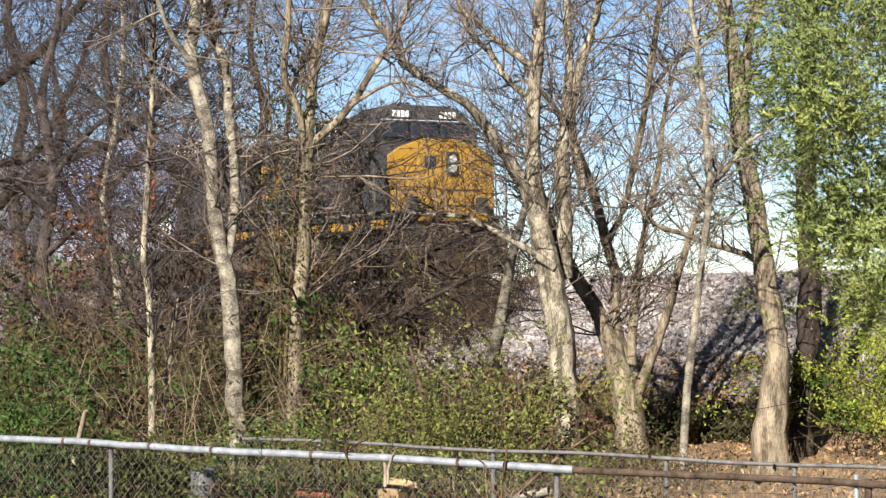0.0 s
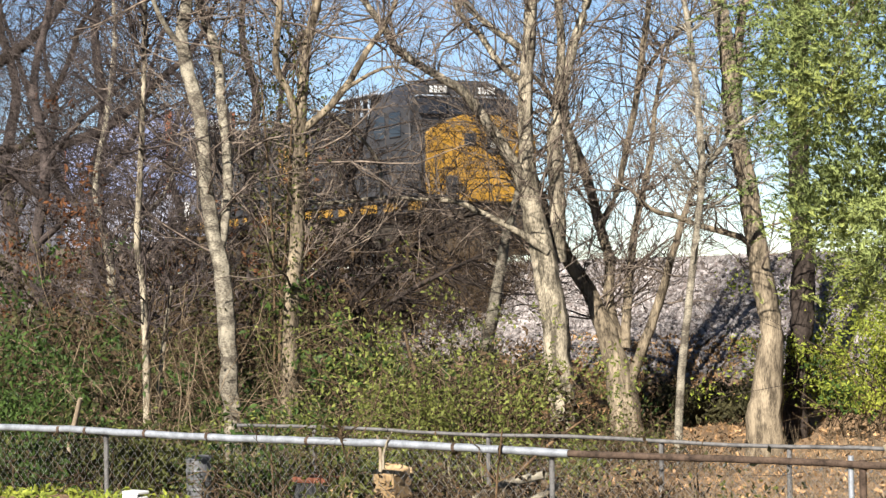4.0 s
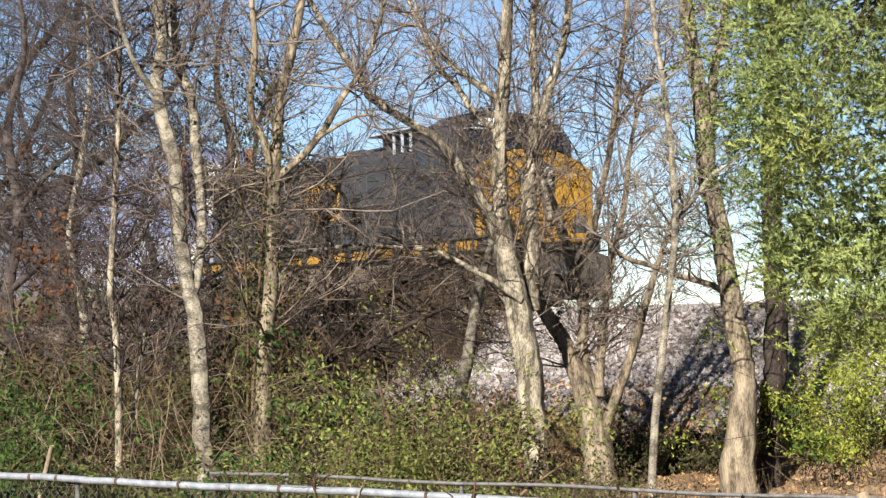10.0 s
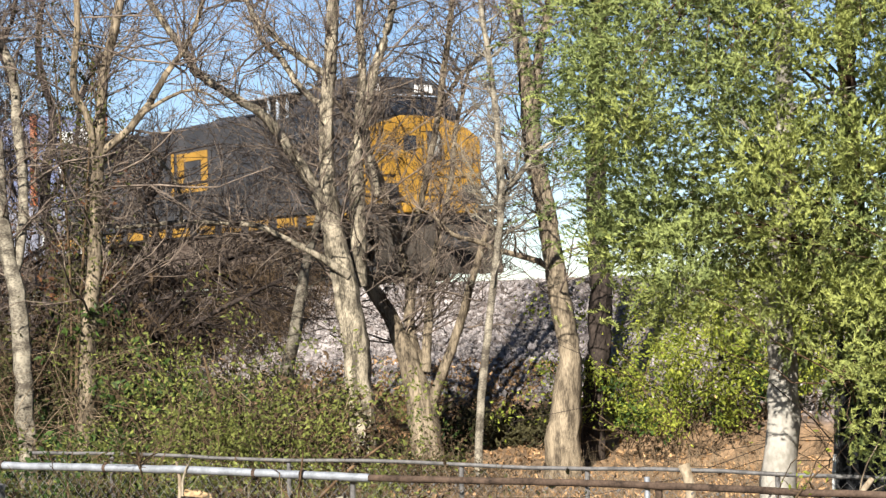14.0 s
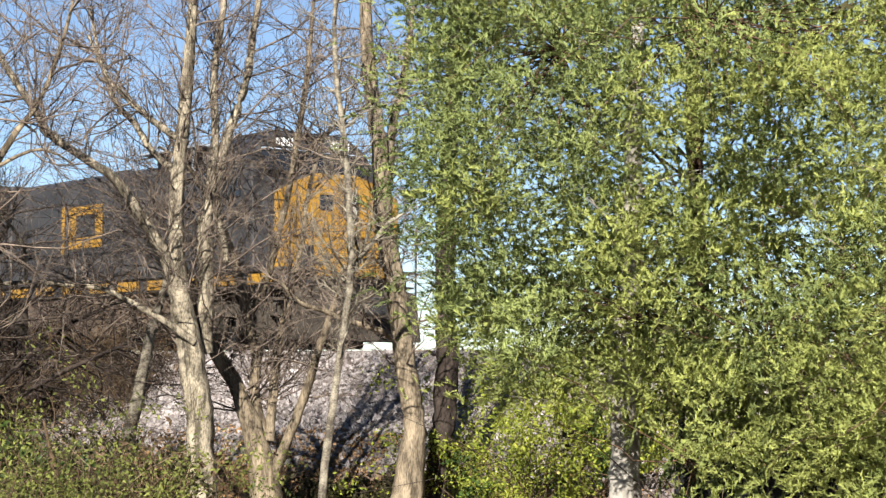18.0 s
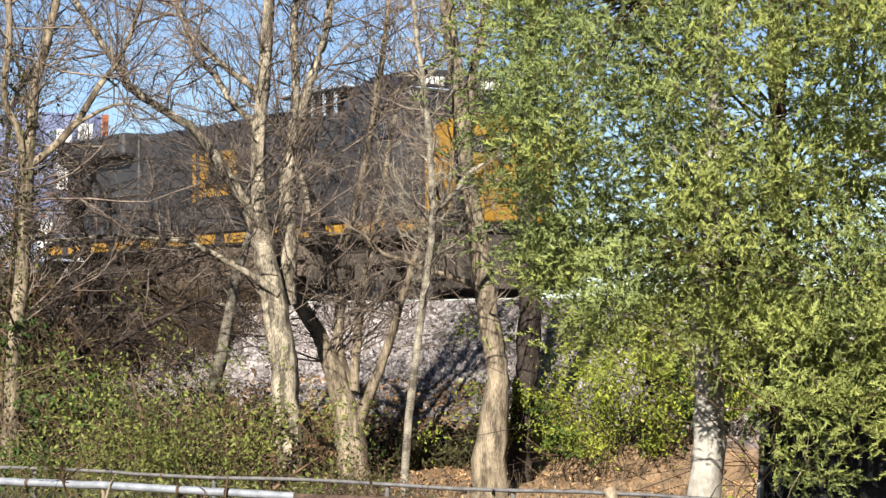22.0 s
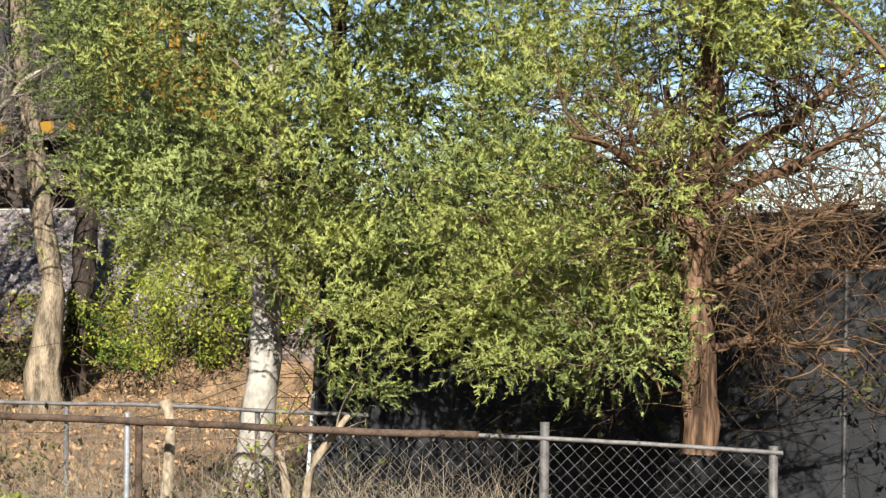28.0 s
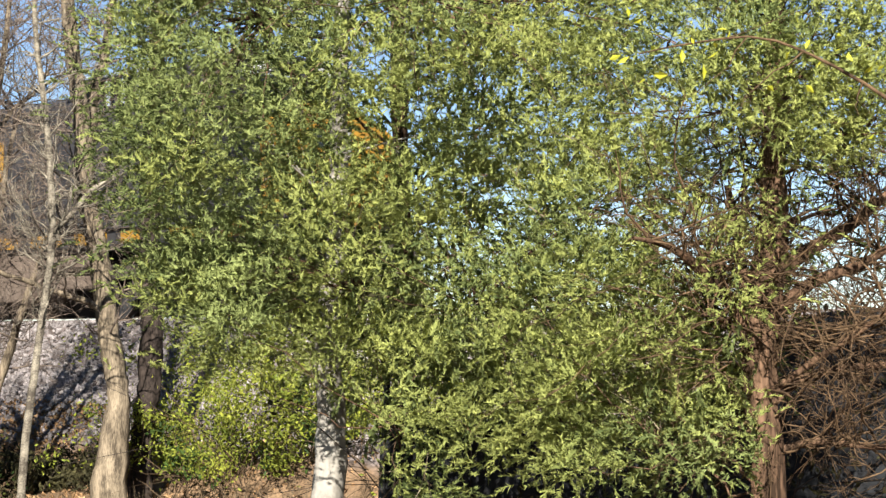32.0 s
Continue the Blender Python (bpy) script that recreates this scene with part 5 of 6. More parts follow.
def sprays(rng, centres, outward, length, twiglets, width, name="foliage"):
    """Scale-leaved sprays: each a short axis with narrow twiglets that fork off to both sides in one tilted plane."""
    n = len(centres)
    a = unit(outward + rng.normal(0, 0.35, (n, 3)))
    side = unit(np.cross(a, rng.normal(0, 0.5, (n, 3)) + np.array([0.25, 0.8, 0.55])))
    full = length * rng.uniform(0.6, 1.35, n)
    q = np.linspace(0.0, 1.0, twiglets)[None] + rng.uniform(-0.05, 0.05, (n, twiglets))
    hand = np.where(np.arange(twiglets) % 2 == 0, 1.0, -1.0)[None, :, None]
    foot = centres[:, None] + a[:, None] * (full[:, None] * q)[..., None]
    foot[:, :, 2] -= 0.25 * full[:, None] * q * q
    way = unit(a[:, None] * 0.85 + side[:, None] * hand * rng.uniform(0.25, 0.85, (n, twiglets, 1)) + rng.normal(0, 0.22, (n, twiglets, 3)))
    l = (full[:, None] * (0.36 - 0.13 * q) * rng.uniform(0.6, 1.25, (n, twiglets)))[..., None]
    across = unit(np.cross(way, np.cross(a, side)[:, None] + rng.normal(0, 0.8, (n, twiglets, 3))))
    w = width * rng.uniform(0.7, 1.35, (n, twiglets, 1))
    verts = np.stack([foot + across * w, foot + way * l, foot - across * w], 2)
    # rounded tufts: every twiglet's normal leans to the way its spray faces
    facing = unit(outward[:, None] * 0.8 + rng.normal(0, 0.3, (n, twiglets, 3)))
    flat = np.cross(verts[:, :, 1] - verts[:, :, 0], verts[:, :, 2] - verts[:, :, 0])
    turn = (flat * facing).sum(2) < 0
    verts[turn] = verts[turn][:, ::-1]
    me = mesh_of(name, verts.reshape(-1, 3), np.arange(n * twiglets * 3).reshape(-1, 3), True)
    me.normals_split_custom_set_from_vertices(np.repeat(facing.reshape(-1, 3), 3, 0))
    return me


def cedar(label, limbs, ends, low, foliage, seed, size=1.0, tufts=26, bark=None, dead=0, second=None, drop=0.0):
    """An evergreen cedar: trunk, limbs, boughs that reach out to the given ends, each with a tuft of sprays. low(x, y) is the lowest foliage."""
    rng = np.random.default_rng(seed)
    bark = bark or bark_cedar
    tree = tagged(new("cedar_tree", None), label, "tree", kind="thing")
    x, y, z, r = limbs[0][0]
    g = ground_z(x, y)
    tree.location = (x, y, g)
    off = np.array([x, y, g, 0])
    curves = []
    for i, points in enumerate(limbs):
        me, c = limb_mesh(np.array(points) - off, rng, 18 if i == 0 else 10, 0.11, "trunk" if i == 0 else "limb")
        part("trunk" if i == 0 else "limb", me, bark, tree)
        curves.append(c)
    c = curves[0]
    e = np.array(ends) - off[:3]
    e = e[[low(*(v + off[:3])[:2]) < v[2] + g - 0.05 for v in e]]
    # main boughs leave the trunk for a few hubs; smaller ones fork from the nearest hub to the ends
    hubs = e[rng.choice(len(e), max(6, len(e) // 7), replace=False)]
    h = np.clip(hubs[:, 2] * 0.85 + rng.uniform(-0.5, 0.3, len(hubs)), 0.9, c[-1, 2] - 0.1)
    root = c[[np.argmin(np.abs(c[:, 2] - v)) for v in h], :3]
    hubs = root + (hubs - root) * rng.uniform(0.45, 0.7, (len(hubs), 1))
    near = np.array([np.argmin(np.linalg.norm(hubs - v, axis=1)) for v in e])

    def reach(start, end, thick, k=8):
        q = np.linspace(0, 1, k)[None, :, None]
        lines = start[:, None] * (1 - q) + end[:, None] * q
        lines[:, :, 2] += (np.sin(q[..., 0] * math.pi) * rng.uniform(-0.12, 0.18, (len(end), 1)))
        lines[:, 1:-1] += rng.normal(0, 0.02, (len(end), k - 2, 3)) * size
        return lines, thick * rng.uniform(0.7, 1.2, (len(end), 1)) * np.linspace(1.0, 0.4, k)[None] * size

    main, a = reach(root, hubs, 0.012), reach(hubs[near], e, 0.005)
    lines = a[0]
    b = offshoots(rng, *a, 4, 0.4, 1.0, 0.25, spread=1.1, k=5, wander=0.25, rise=0.0)
    tagged(part("boughs", tubes(*main, 6, "boughs"), bark, tree), kind="stuff")
    tagged(part("boughs", tubes(*a, 4, "boughs"), bark, tree), kind="stuff")
    tagged(part("shoots", tubes(*b, 3, "shoots"), twig_bark, tree), kind="stuff")
    big = rng.uniform(0.6, 1.35, len(e))
    who = np.repeat(np.arange(len(e)), tufts)
    tip = lines[:, -1]
    spot = rng.normal(0, 1, (len(who), 3)) * np.array([0.165, 0.13, 0.085]) * (big[who] * size)[:, None]
    centre = tip[who] + spot
    along = unit(tip - lines[:, -3])[who]
    outward = unit(unit(spot) * 0.55 + along * 0.3 + rng.normal(0, 0.3, spot.shape) + np.array([0, -0.25, 0.42 - drop]))
    keep = centre[:, 2] + g > np.array([low(*(v + off[:3])[:2]) for v in centre])
    keep &= closed(centre + off[:3]) & ((e[who, 1] + off[1] < 11.6) | (e[who, 1] + off[1] > 20) | (rng.uniform(0, 1, len(who)) < 0.6))
    centre, outward, who = centre[keep], outward[keep], who[keep]
    # boughs at low x mostly take the darker bluish tone
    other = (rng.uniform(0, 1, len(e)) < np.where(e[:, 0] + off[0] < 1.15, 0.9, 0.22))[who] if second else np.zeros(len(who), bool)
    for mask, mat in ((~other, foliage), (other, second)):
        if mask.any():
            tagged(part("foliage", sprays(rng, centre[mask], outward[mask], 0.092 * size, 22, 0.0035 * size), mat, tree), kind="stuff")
    # inner sprays take the darker second tone, the crown's inner shade put into colour
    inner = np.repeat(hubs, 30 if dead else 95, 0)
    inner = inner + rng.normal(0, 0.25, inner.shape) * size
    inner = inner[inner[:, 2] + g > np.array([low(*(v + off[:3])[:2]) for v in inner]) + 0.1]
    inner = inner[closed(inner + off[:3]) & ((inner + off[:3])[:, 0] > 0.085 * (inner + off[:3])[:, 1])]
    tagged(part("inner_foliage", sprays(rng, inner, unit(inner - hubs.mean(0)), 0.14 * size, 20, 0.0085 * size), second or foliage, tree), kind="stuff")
    if dead:
        pool = np.concatenate([v[3:-1] for v in curves])
        pool = pool[(pool[:, 2] > 0.9) & (pool[:, 2] < 3.3)]
        t = rng.integers(0, len(pool), dead)
        side = rng.normal(0, 1, (dead, 3)) * np.array([1, 1, 0.35]) + np.array([0.3, 0.0, 0.45])
        d = grow(rng, pool[t, :3], side, rng.uniform(0.25, 1.15, dead), rng.uniform(0.004, 0.009, dead), 9, 0.3, 0.0, 0.35)
        d2 = offshoots(rng, *d, 6, 0.15, 0.98, 0.4, k=5, wander=0.34, rise=-0.04, least=0.002, thin=0.5)
        d3 = offshoots(rng, *d2, 3, 0.2, 0.98, 0.5, k=3, wander=0.3, least=0.0016, thin=0.5)
        tagged(part("dead_branches", tubes(*d, 5, "dead_branches"), dead_twig, tree), kind="stuff")
        tagged(part("dead_twigs", tubes(*d2, 3, "dead_twigs"), dead_twig, tree), kind="stuff")
        tagged(part("dead_twigs", tubes(*d3, 3, "dead_twigs"), dead_twig, tree), kind="stuff")
    # pale bare twigs that show at the face of the crown
    m = len(e) // 9
    pick = rng.integers(0, len(e), m)
    pale = grow(rng, tip[pick] + np.array([0, -0.05, 0]), rng.normal(0, 1, (m, 3)) * np.array([1, 0.5, 0.45]), rng.uniform(0.15, 0.5, m) * size, rng.uniform(0.002, 0.004, m) * size, 7, 0.22, -0.02, 0.4)
    pale2 = offshoots(rng, *pale, 3, 0.3, 0.95, 0.4, k=4, wander=0.25, least=0.0014, thin=0.5)
    for pair in (pale, pale2):
        tagged(part("bare_shoots", tubes(*pair, 3, "bare_shoots"), bark_tan, tree), kind="stuff")
    return tree


def skirt(x, y):
    """The height to which the big cedar's foliage hangs."""
    hang = 0.4 * math.exp(-((x - 2.08) / 0.27) ** 2) + 0.24 * math.exp(-((x - 3.2) / 0.28) ** 2) + 0.06 * math.sin(11 * x)
    return 2.02 - 0.5 * min(1, max(0, (x - 1.35) / 0.45)) - hang


rng_c = np.random.default_rng(21)


def crown_edge(z):
    """How far to the track side (x / y) the cedars' boughs reach at a height."""
    return 0.022 if z > 3.0 else 0.042 if z > 2.45 else 0.075


def spread_ends(count, lo, hi, apart, gaps=()):
    """Bough ends inside a box, none closer than apart as seen from the garden, and none in the open gaps (x / y, z / y, radius)."""
    out = []
    for _ in range(count * 30):
        x, y, z = (rng_c.uniform(a, b) for a, b in zip(lo, hi))
        u, v = x / y, (z - 2.25) / y
        if u > crown_edge(z) and all((u - a) ** 2 + (v - b) ** 2 > r * r for a, b, r in gaps) and all((u - p[3]) ** 2 + (v - p[4]) ** 2 > (apart / y) ** 2 for p in out):
            out.append((x, y, z, u, v))
            if len(out) == count:
                break
    return np.array(out)[:, :3]


big_ends = np.concatenate([
    spread_ends(120, (0.32, 9.9, 1.3), (3.75, 11.4, 4.75), 0.21, SKY_GAPS),
    spread_ends(26, (0.10, 11.0, 2.65), (0.65, 11.9, 4.75), 0.10),
    spread_ends(16, (0.32, 11.2, 2.1), (0.9, 11.9, 2.8), 0.10),
    spread_ends(135, (0.5, 11.6, 1.9), (4.2, 12.8, 5.2), 0.15, SKY_GAPS),
])
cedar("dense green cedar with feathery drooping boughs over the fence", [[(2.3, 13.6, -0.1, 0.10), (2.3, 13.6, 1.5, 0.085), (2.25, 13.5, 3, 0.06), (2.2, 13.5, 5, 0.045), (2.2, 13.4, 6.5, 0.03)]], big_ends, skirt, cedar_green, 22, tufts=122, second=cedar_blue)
top_ends = np.concatenate([
    spread_ends(46, (2.9, 9.2, 3.1), (5.6, 11.4, 4.7), 0.19, SKY_GAPS),
    spread_ends(40, (2.4, 9.3, 1.62), (3.4, 10.5, 3.0), 0.19),
    spread_ends(22, (3.2, 8.9, 3.2), (4.0, 9.4, 4.5), 0.13),
])
cedar("brown-trunked cedar with bare dead lower branches", [
    [(3.61, 9.75, 1.11, 0.099), (3.61, 9.75, 1.43, 0.089), (3.59, 9.75, 1.78, 0.086), (3.56, 9.75, 1.99, 0.092), (3.57, 9.75, 2.27, 0.095), (3.61, 9.75, 2.57, 0.089), (3.64, 9.75, 2.87, 0.080), (3.65, 9.75, 3.17, 0.071), (3.66, 9.75, 3.48, 0.062), (3.67, 9.75, 3.84, 0.053), (3.67, 9.75, 4.34, 0.041), (3.70, 9.75, 5.02, 0.022)],
    [(3.57, 9.75, 2.12, 0.040), (3.37, 9.62, 2.43, 0.033), (3.15, 9.50, 2.63, 0.027), (2.93, 9.38, 2.74, 0.017), (2.71, 9.25, 2.77, 0.009)],
    [(3.56, 9.75, 2.36, 0.031), (3.51, 9.88, 2.63, 0.028), (3.52, 10.02, 2.88, 0.027), (3.52, 10.15, 3.11, 0.016)],
    [(3.65, 9.75, 2.63, 0.046), (3.86, 9.82, 2.75, 0.040), (4.12, 9.90, 2.88, 0.035), (4.36, 9.97, 3.05, 0.026), (4.59, 10.05, 3.25, 0.015)],
    [(3.62, 9.75, 2.39, 0.040), (3.83, 9.68, 2.57, 0.034), (4.06, 9.60, 2.65, 0.028), (4.28, 9.53, 2.80, 0.018), (4.51, 9.45, 2.92, 0.009)],
    [(3.60, 9.75, 1.90, 0.024), (3.82, 9.82, 2.05, 0.022), (4.11, 9.90, 2.11, 0.019), (4.48, 9.97, 2.12, 0.016), (4.92, 10.05, 2.11, 0.010)],
    [(3.63, 9.75, 1.66, 0.025), (3.83, 9.68, 1.72, 0.020), (4.05, 9.62, 1.70, 0.017), (4.41, 9.55, 1.67, 0.011)],
    [(3.60, 9.75, 1.96, 0.014), (3.80, 9.60, 2.15, 0.017), (3.93, 9.45, 2.26, 0.017), (4.05, 9.30, 2.38, 0.013), (4.23, 9.15, 2.46, 0.007)],
    [(3.57, 9.75, 2.15, 0.021), (3.43, 9.62, 2.27, 0.018), (3.23, 9.48, 2.38, 0.013), (3.07, 9.35, 2.38, 0.007)],
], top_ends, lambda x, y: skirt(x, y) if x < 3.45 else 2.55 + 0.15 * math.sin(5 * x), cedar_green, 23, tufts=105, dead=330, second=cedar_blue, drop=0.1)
far_ends = spread_ends(70, (0.5, 25.0, 4.1), (3.0, 27.5, 10.2), 0.3)
# near-black trunk bark carries the shadow of the tree standing before it
cedar("dark blue-green cedar behind the bare trees", [[(0.75, 25.7, -0.42, 0.148), (0.82, 25.7, 1.06, 0.136), (0.93, 25.7, 2.19, 0.136), (0.89, 25.7, 4.24, 0.114), (1.02, 25.7, 7.08, 0.080), (1.02, 25.7, 9.93, 0.034)]], far_ends, lambda x, y: 3.7, cedar_blue, 24, 2.0, 50, bark=bark_dark)


# ---- undergrowth ----
bush("yellow-green leafy shrub on the littered slope", 1.6, 26.0, (1.5, 1.2, 2.3), 34, 9500, leaf_yellow, 101, 0.034, leaf_low=0.3)
bush("yellow-green leafy shrub on the littered slope", 2.85, 25.5, (2.0, 1.2, 2.2), 34, 9500, leaf_yellow, 102, 0.034, leaf_low=0.3)
bush("yellow-green leafy shrub on the littered slope", 4.3, 23.6, (1.8, 1.2, 1.8), 26, 6000, leaf_yellow, 103, 0.034, leaf_low=0.3)
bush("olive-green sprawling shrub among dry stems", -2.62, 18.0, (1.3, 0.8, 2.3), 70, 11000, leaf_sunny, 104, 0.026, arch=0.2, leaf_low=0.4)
bush("deep green shrub on the littered slope", 2.3, 25.1, (2.2, 1.0, 0.9), 20, 900, leaf_green, 107, 0.05, leaf_low=0.25)
bush("dark green leafy shrub in the thicket", -8.1, 19.6, (1.3, 1.2, 1.9), 46, 8500, leaf_green, 105, 0.038)
bush("dark green ivy-like shrub in the thicket", -4.6, 21.0, (1.2, 1.0, 1.9), 40, 2800, leaf_green, 106, 0.055)
for k, (x, y) in enumerate(((-0.95, 27.6), (-0.3, 28.0), (0.25, 27.6), (-1.5, 27.4))):
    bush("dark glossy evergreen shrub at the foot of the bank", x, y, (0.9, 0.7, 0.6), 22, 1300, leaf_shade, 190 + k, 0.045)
for k, (x, y, size, n, low) in enumerate(((-10.2, 27.2, (1.8, 1.4, 4.0), 1500, 2.6), (-8.6, 27.4, (2.0, 1.4, 2.2), 1100, 0.9), (-7.2, 27.0, (1.8, 1.3, 2.0), 900, 0.9), (-10.4, 29.0, (1.6, 1.5, 3.6), 800, 1.6))):
    bush("shrub keeping its rust-orange dead leaves" if low > 1 else "shrub keeping its dull brown dead leaves", x, y, size, 36, n, leaf_rust if low > 1 else leaf_dead, 197 + k, 0.05, leaf_low=low)
rng_b = np.random.default_rng(60)
for k in range(26):
    y = rng_b.uniform(21.4, 26.0)
    x = y * (-0.40 + 0.0142 * k + rng_b.uniform(-0.01, 0.01))
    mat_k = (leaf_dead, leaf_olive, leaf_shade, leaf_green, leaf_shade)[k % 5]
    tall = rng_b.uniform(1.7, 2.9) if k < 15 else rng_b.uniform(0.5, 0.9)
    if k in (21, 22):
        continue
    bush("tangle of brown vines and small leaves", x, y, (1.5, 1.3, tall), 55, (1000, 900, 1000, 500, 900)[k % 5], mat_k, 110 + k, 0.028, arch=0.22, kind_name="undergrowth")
# backing leaves mostly in darkened tones, the thicket's deep shade put into colour
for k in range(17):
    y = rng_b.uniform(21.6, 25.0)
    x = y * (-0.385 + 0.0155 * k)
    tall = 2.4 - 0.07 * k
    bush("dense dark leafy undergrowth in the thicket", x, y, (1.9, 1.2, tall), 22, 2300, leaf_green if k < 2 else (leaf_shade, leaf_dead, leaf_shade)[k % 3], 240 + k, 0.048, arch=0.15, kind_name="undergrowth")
for k in range(11):
    p = along_fence(-2.6 + 0.55 * k, rng_b.uniform(0.5, 1.6))
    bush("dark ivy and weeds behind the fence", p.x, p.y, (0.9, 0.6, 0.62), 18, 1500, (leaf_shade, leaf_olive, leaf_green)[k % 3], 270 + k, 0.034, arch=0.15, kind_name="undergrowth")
for k in range(16):
    p = on_track(-34.4 - 0.75 * k + rng_b.uniform(-0.3, 0.3), rng_b.uniform(2.2, 5.6))
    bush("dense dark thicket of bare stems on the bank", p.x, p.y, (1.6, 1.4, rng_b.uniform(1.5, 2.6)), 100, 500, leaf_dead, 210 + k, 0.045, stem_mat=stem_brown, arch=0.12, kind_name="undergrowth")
# tall shrubs added as dark cover over the far left
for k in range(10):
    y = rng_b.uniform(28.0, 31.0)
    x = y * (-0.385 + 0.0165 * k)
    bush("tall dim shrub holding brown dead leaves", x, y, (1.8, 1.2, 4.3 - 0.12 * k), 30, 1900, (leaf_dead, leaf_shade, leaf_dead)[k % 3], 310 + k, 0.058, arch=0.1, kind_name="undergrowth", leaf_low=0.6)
for k in range(18):
    s = -2.6 + k * 0.6
    p = along_fence(s, rng_b.uniform(0.3, 1.4))
    bush("dry brown weeds and vines behind the fence", p.x, p.y, (0.8, 0.6, 0.8 if s < 3 else 0.55), 34, 300, (leaf_olive, leaf_dead, leaf_green)[k % 3] if s < 3 else (leaf_dead, leaf_dead, leaf_olive)[k % 3], 140 + k, 0.024, arch=0.18, kind_name="undergrowth")
# near-black stems and leaves: the cedar crown's shade is put into their colour
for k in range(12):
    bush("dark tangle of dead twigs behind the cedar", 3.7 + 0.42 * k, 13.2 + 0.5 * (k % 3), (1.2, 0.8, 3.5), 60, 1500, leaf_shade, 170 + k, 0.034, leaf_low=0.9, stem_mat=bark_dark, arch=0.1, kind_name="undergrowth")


def vine_curtain(label, x, y, width, stems, tall, material, seed):
    """Many thin climbing stems that rise and hang among the thicket, with a few small leaves."""
    rng = np.random.default_rng(seed)
    g = ground_z(x, y)
    thing = tagged(new("vine_thicket", None), label, "vines", group="vines of the thicket", kind="thing")
    thing.location = (x, y, g)
    foot = np.stack([rng.uniform(-width / 2, width / 2, stems), rng.uniform(-0.5, 0.5, stems), np.zeros(stems)], 1)
    up = grow(rng, foot, rng.normal(0, 0.4, (stems, 3)) + np.array([0, 0, 1.0]), tall * rng.uniform(0.35, 1.1, stems), rng.uniform(0.004, 0.010, stems), 9, 0.3, 0.03, 0.5)
    hang = offshoots(rng, *up, 5, 0.3, 1.0, 0.42, spread=1.3, k=6, wander=0.25, rise=-0.28, thin=0.5, least=0.003)
    tagged(part("stems", tubes(*up, 4, "stems"), material, thing), kind="stuff")
    tagged(part("shoots", tubes(*hang, 3, "shoots"), material, thing), kind="stuff")
    pool = hang[0].reshape(-1, 3)
    c = pool[rng.integers(0, len(pool), stems * 5)] + rng.normal(0, 0.04, (stems * 5, 3))
    tagged(part("leaves", leaf_cloud(rng, c, np.full(len(c), 0.03)), leaf_olive, thing), kind="stuff")


for k in range(2, 13):
    y = 19.6 + 1.7 * ((k * 7) % 5) / 4
    x = y * (-0.385 + 0.0195 * k)
    vine_curtain("tangle of tan climbing stems with few small leaves", x, y, 1.3, 17, 3.3 - 0.1 * k, (vine_tan, stem_brown, vine_tan)[k % 3], 400 + k)


def litter():
    """Fallen leaves over the slope and the strip behind the fence."""
    rng = np.random.default_rng(8)
    n = 26000
    u, w = rng.uniform(-45, 4, n), rng.uniform(4.6, 14.0, n)
    c = []
    for a, b in zip(u, w):
        p = on_track(a, b)
        c.append((p.x, p.y, ground_z(p.x, p.y) + 0.02))
    for a, b in zip(rng.uniform(-31, -24, 9000), rng.uniform(4.4, 9.5, 9000)):
        p = on_track(a, b)
        c.append((p.x, p.y, ground_z(p.x, p.y) + 0.025))
    n = len(c)
    tagged(part("leaf_litter", leaf_cloud(rng, np.array(c), np.full(n, 0.055), droop=0.0), leaf_litter_brown), "brown fallen leaves on the soil", "leaves", kind="stuff")


litter()


for k, (x, y) in enumerate(((-1.75, 12.65), (-1.2, 12.4), (-2.0, 12.9), (-0.7, 12.2))):
    bush("heap of brown twigs and dead leaves behind the fence", x, y, (0.7, 0.5, 0.42), 130, 700, leaf_dead, 290 + k, 0.03, arch=0.3, kind_name="brush_pile")

# ---- small things by the fence ----
def stick(label, points, material, seed, name="stick", twigs=0):
    """A broken stem or pole along a few points, with some side twigs."""
    rng = np.random.default_rng(seed)
    off = np.array([*points[0][:3], 0])
    thing = tagged(new(name, None), label, name.replace("_", " "), kind="thing")
    thing.location = points[0][:3]
    me, c = limb_mesh(np.array(points) - off, rng, 9, 0.08, "stem")
    part("stem", me, material, thing)
    if twigs:
        t = rng.integers(1, len(c) - 1, twigs)
        d = grow(rng, c[t, :3], rng.normal(0, 1, (twigs, 3)) + np.array([0, 0, 0.4]), rng.uniform(0.15, 0.6, twigs), rng.uniform(0.003, 0.006, twigs), 6, 0.25, 0.02)
        tagged(part("twigs", tubes(*d, 3), material, thing), kind="stuff")
    return thing, c, off


stick("pale broken pole leaning behind the fence", [(-5.27, 14.5, 0.4, 0.028), (-5.17, 14.45, 0.95, 0.026), (-5.05, 14.4, 1.39, 0.02)], bark_tan, 1, "pole")
stick("forked pale stub poking through the fence rail", [(-2.3, 12.36, 1.02, 0.014), (-2.29, 12.34, 1.14, 0.015), (-2.315, 12.33, 1.26, 0.006)], bark_tan, 2, "branch_stub")
stick("grey broken twig against the fence rail", [(-2.27, 12.3, 1.04, 0.009), (-2.26, 12.28, 1.15, 0.010), (-2.2, 12.25, 1.29, 0.007)], bark_grey, 3, "branch_stub")
stick("thin upright dead stem tied by the rail", [(-1.5, 11.88, 0.55, 0.007), (-1.47, 11.85, 1.0, 0.007), (-1.43, 11.84, 1.34, 0.004)], dead_twig, 4, "dead_stem", 4)
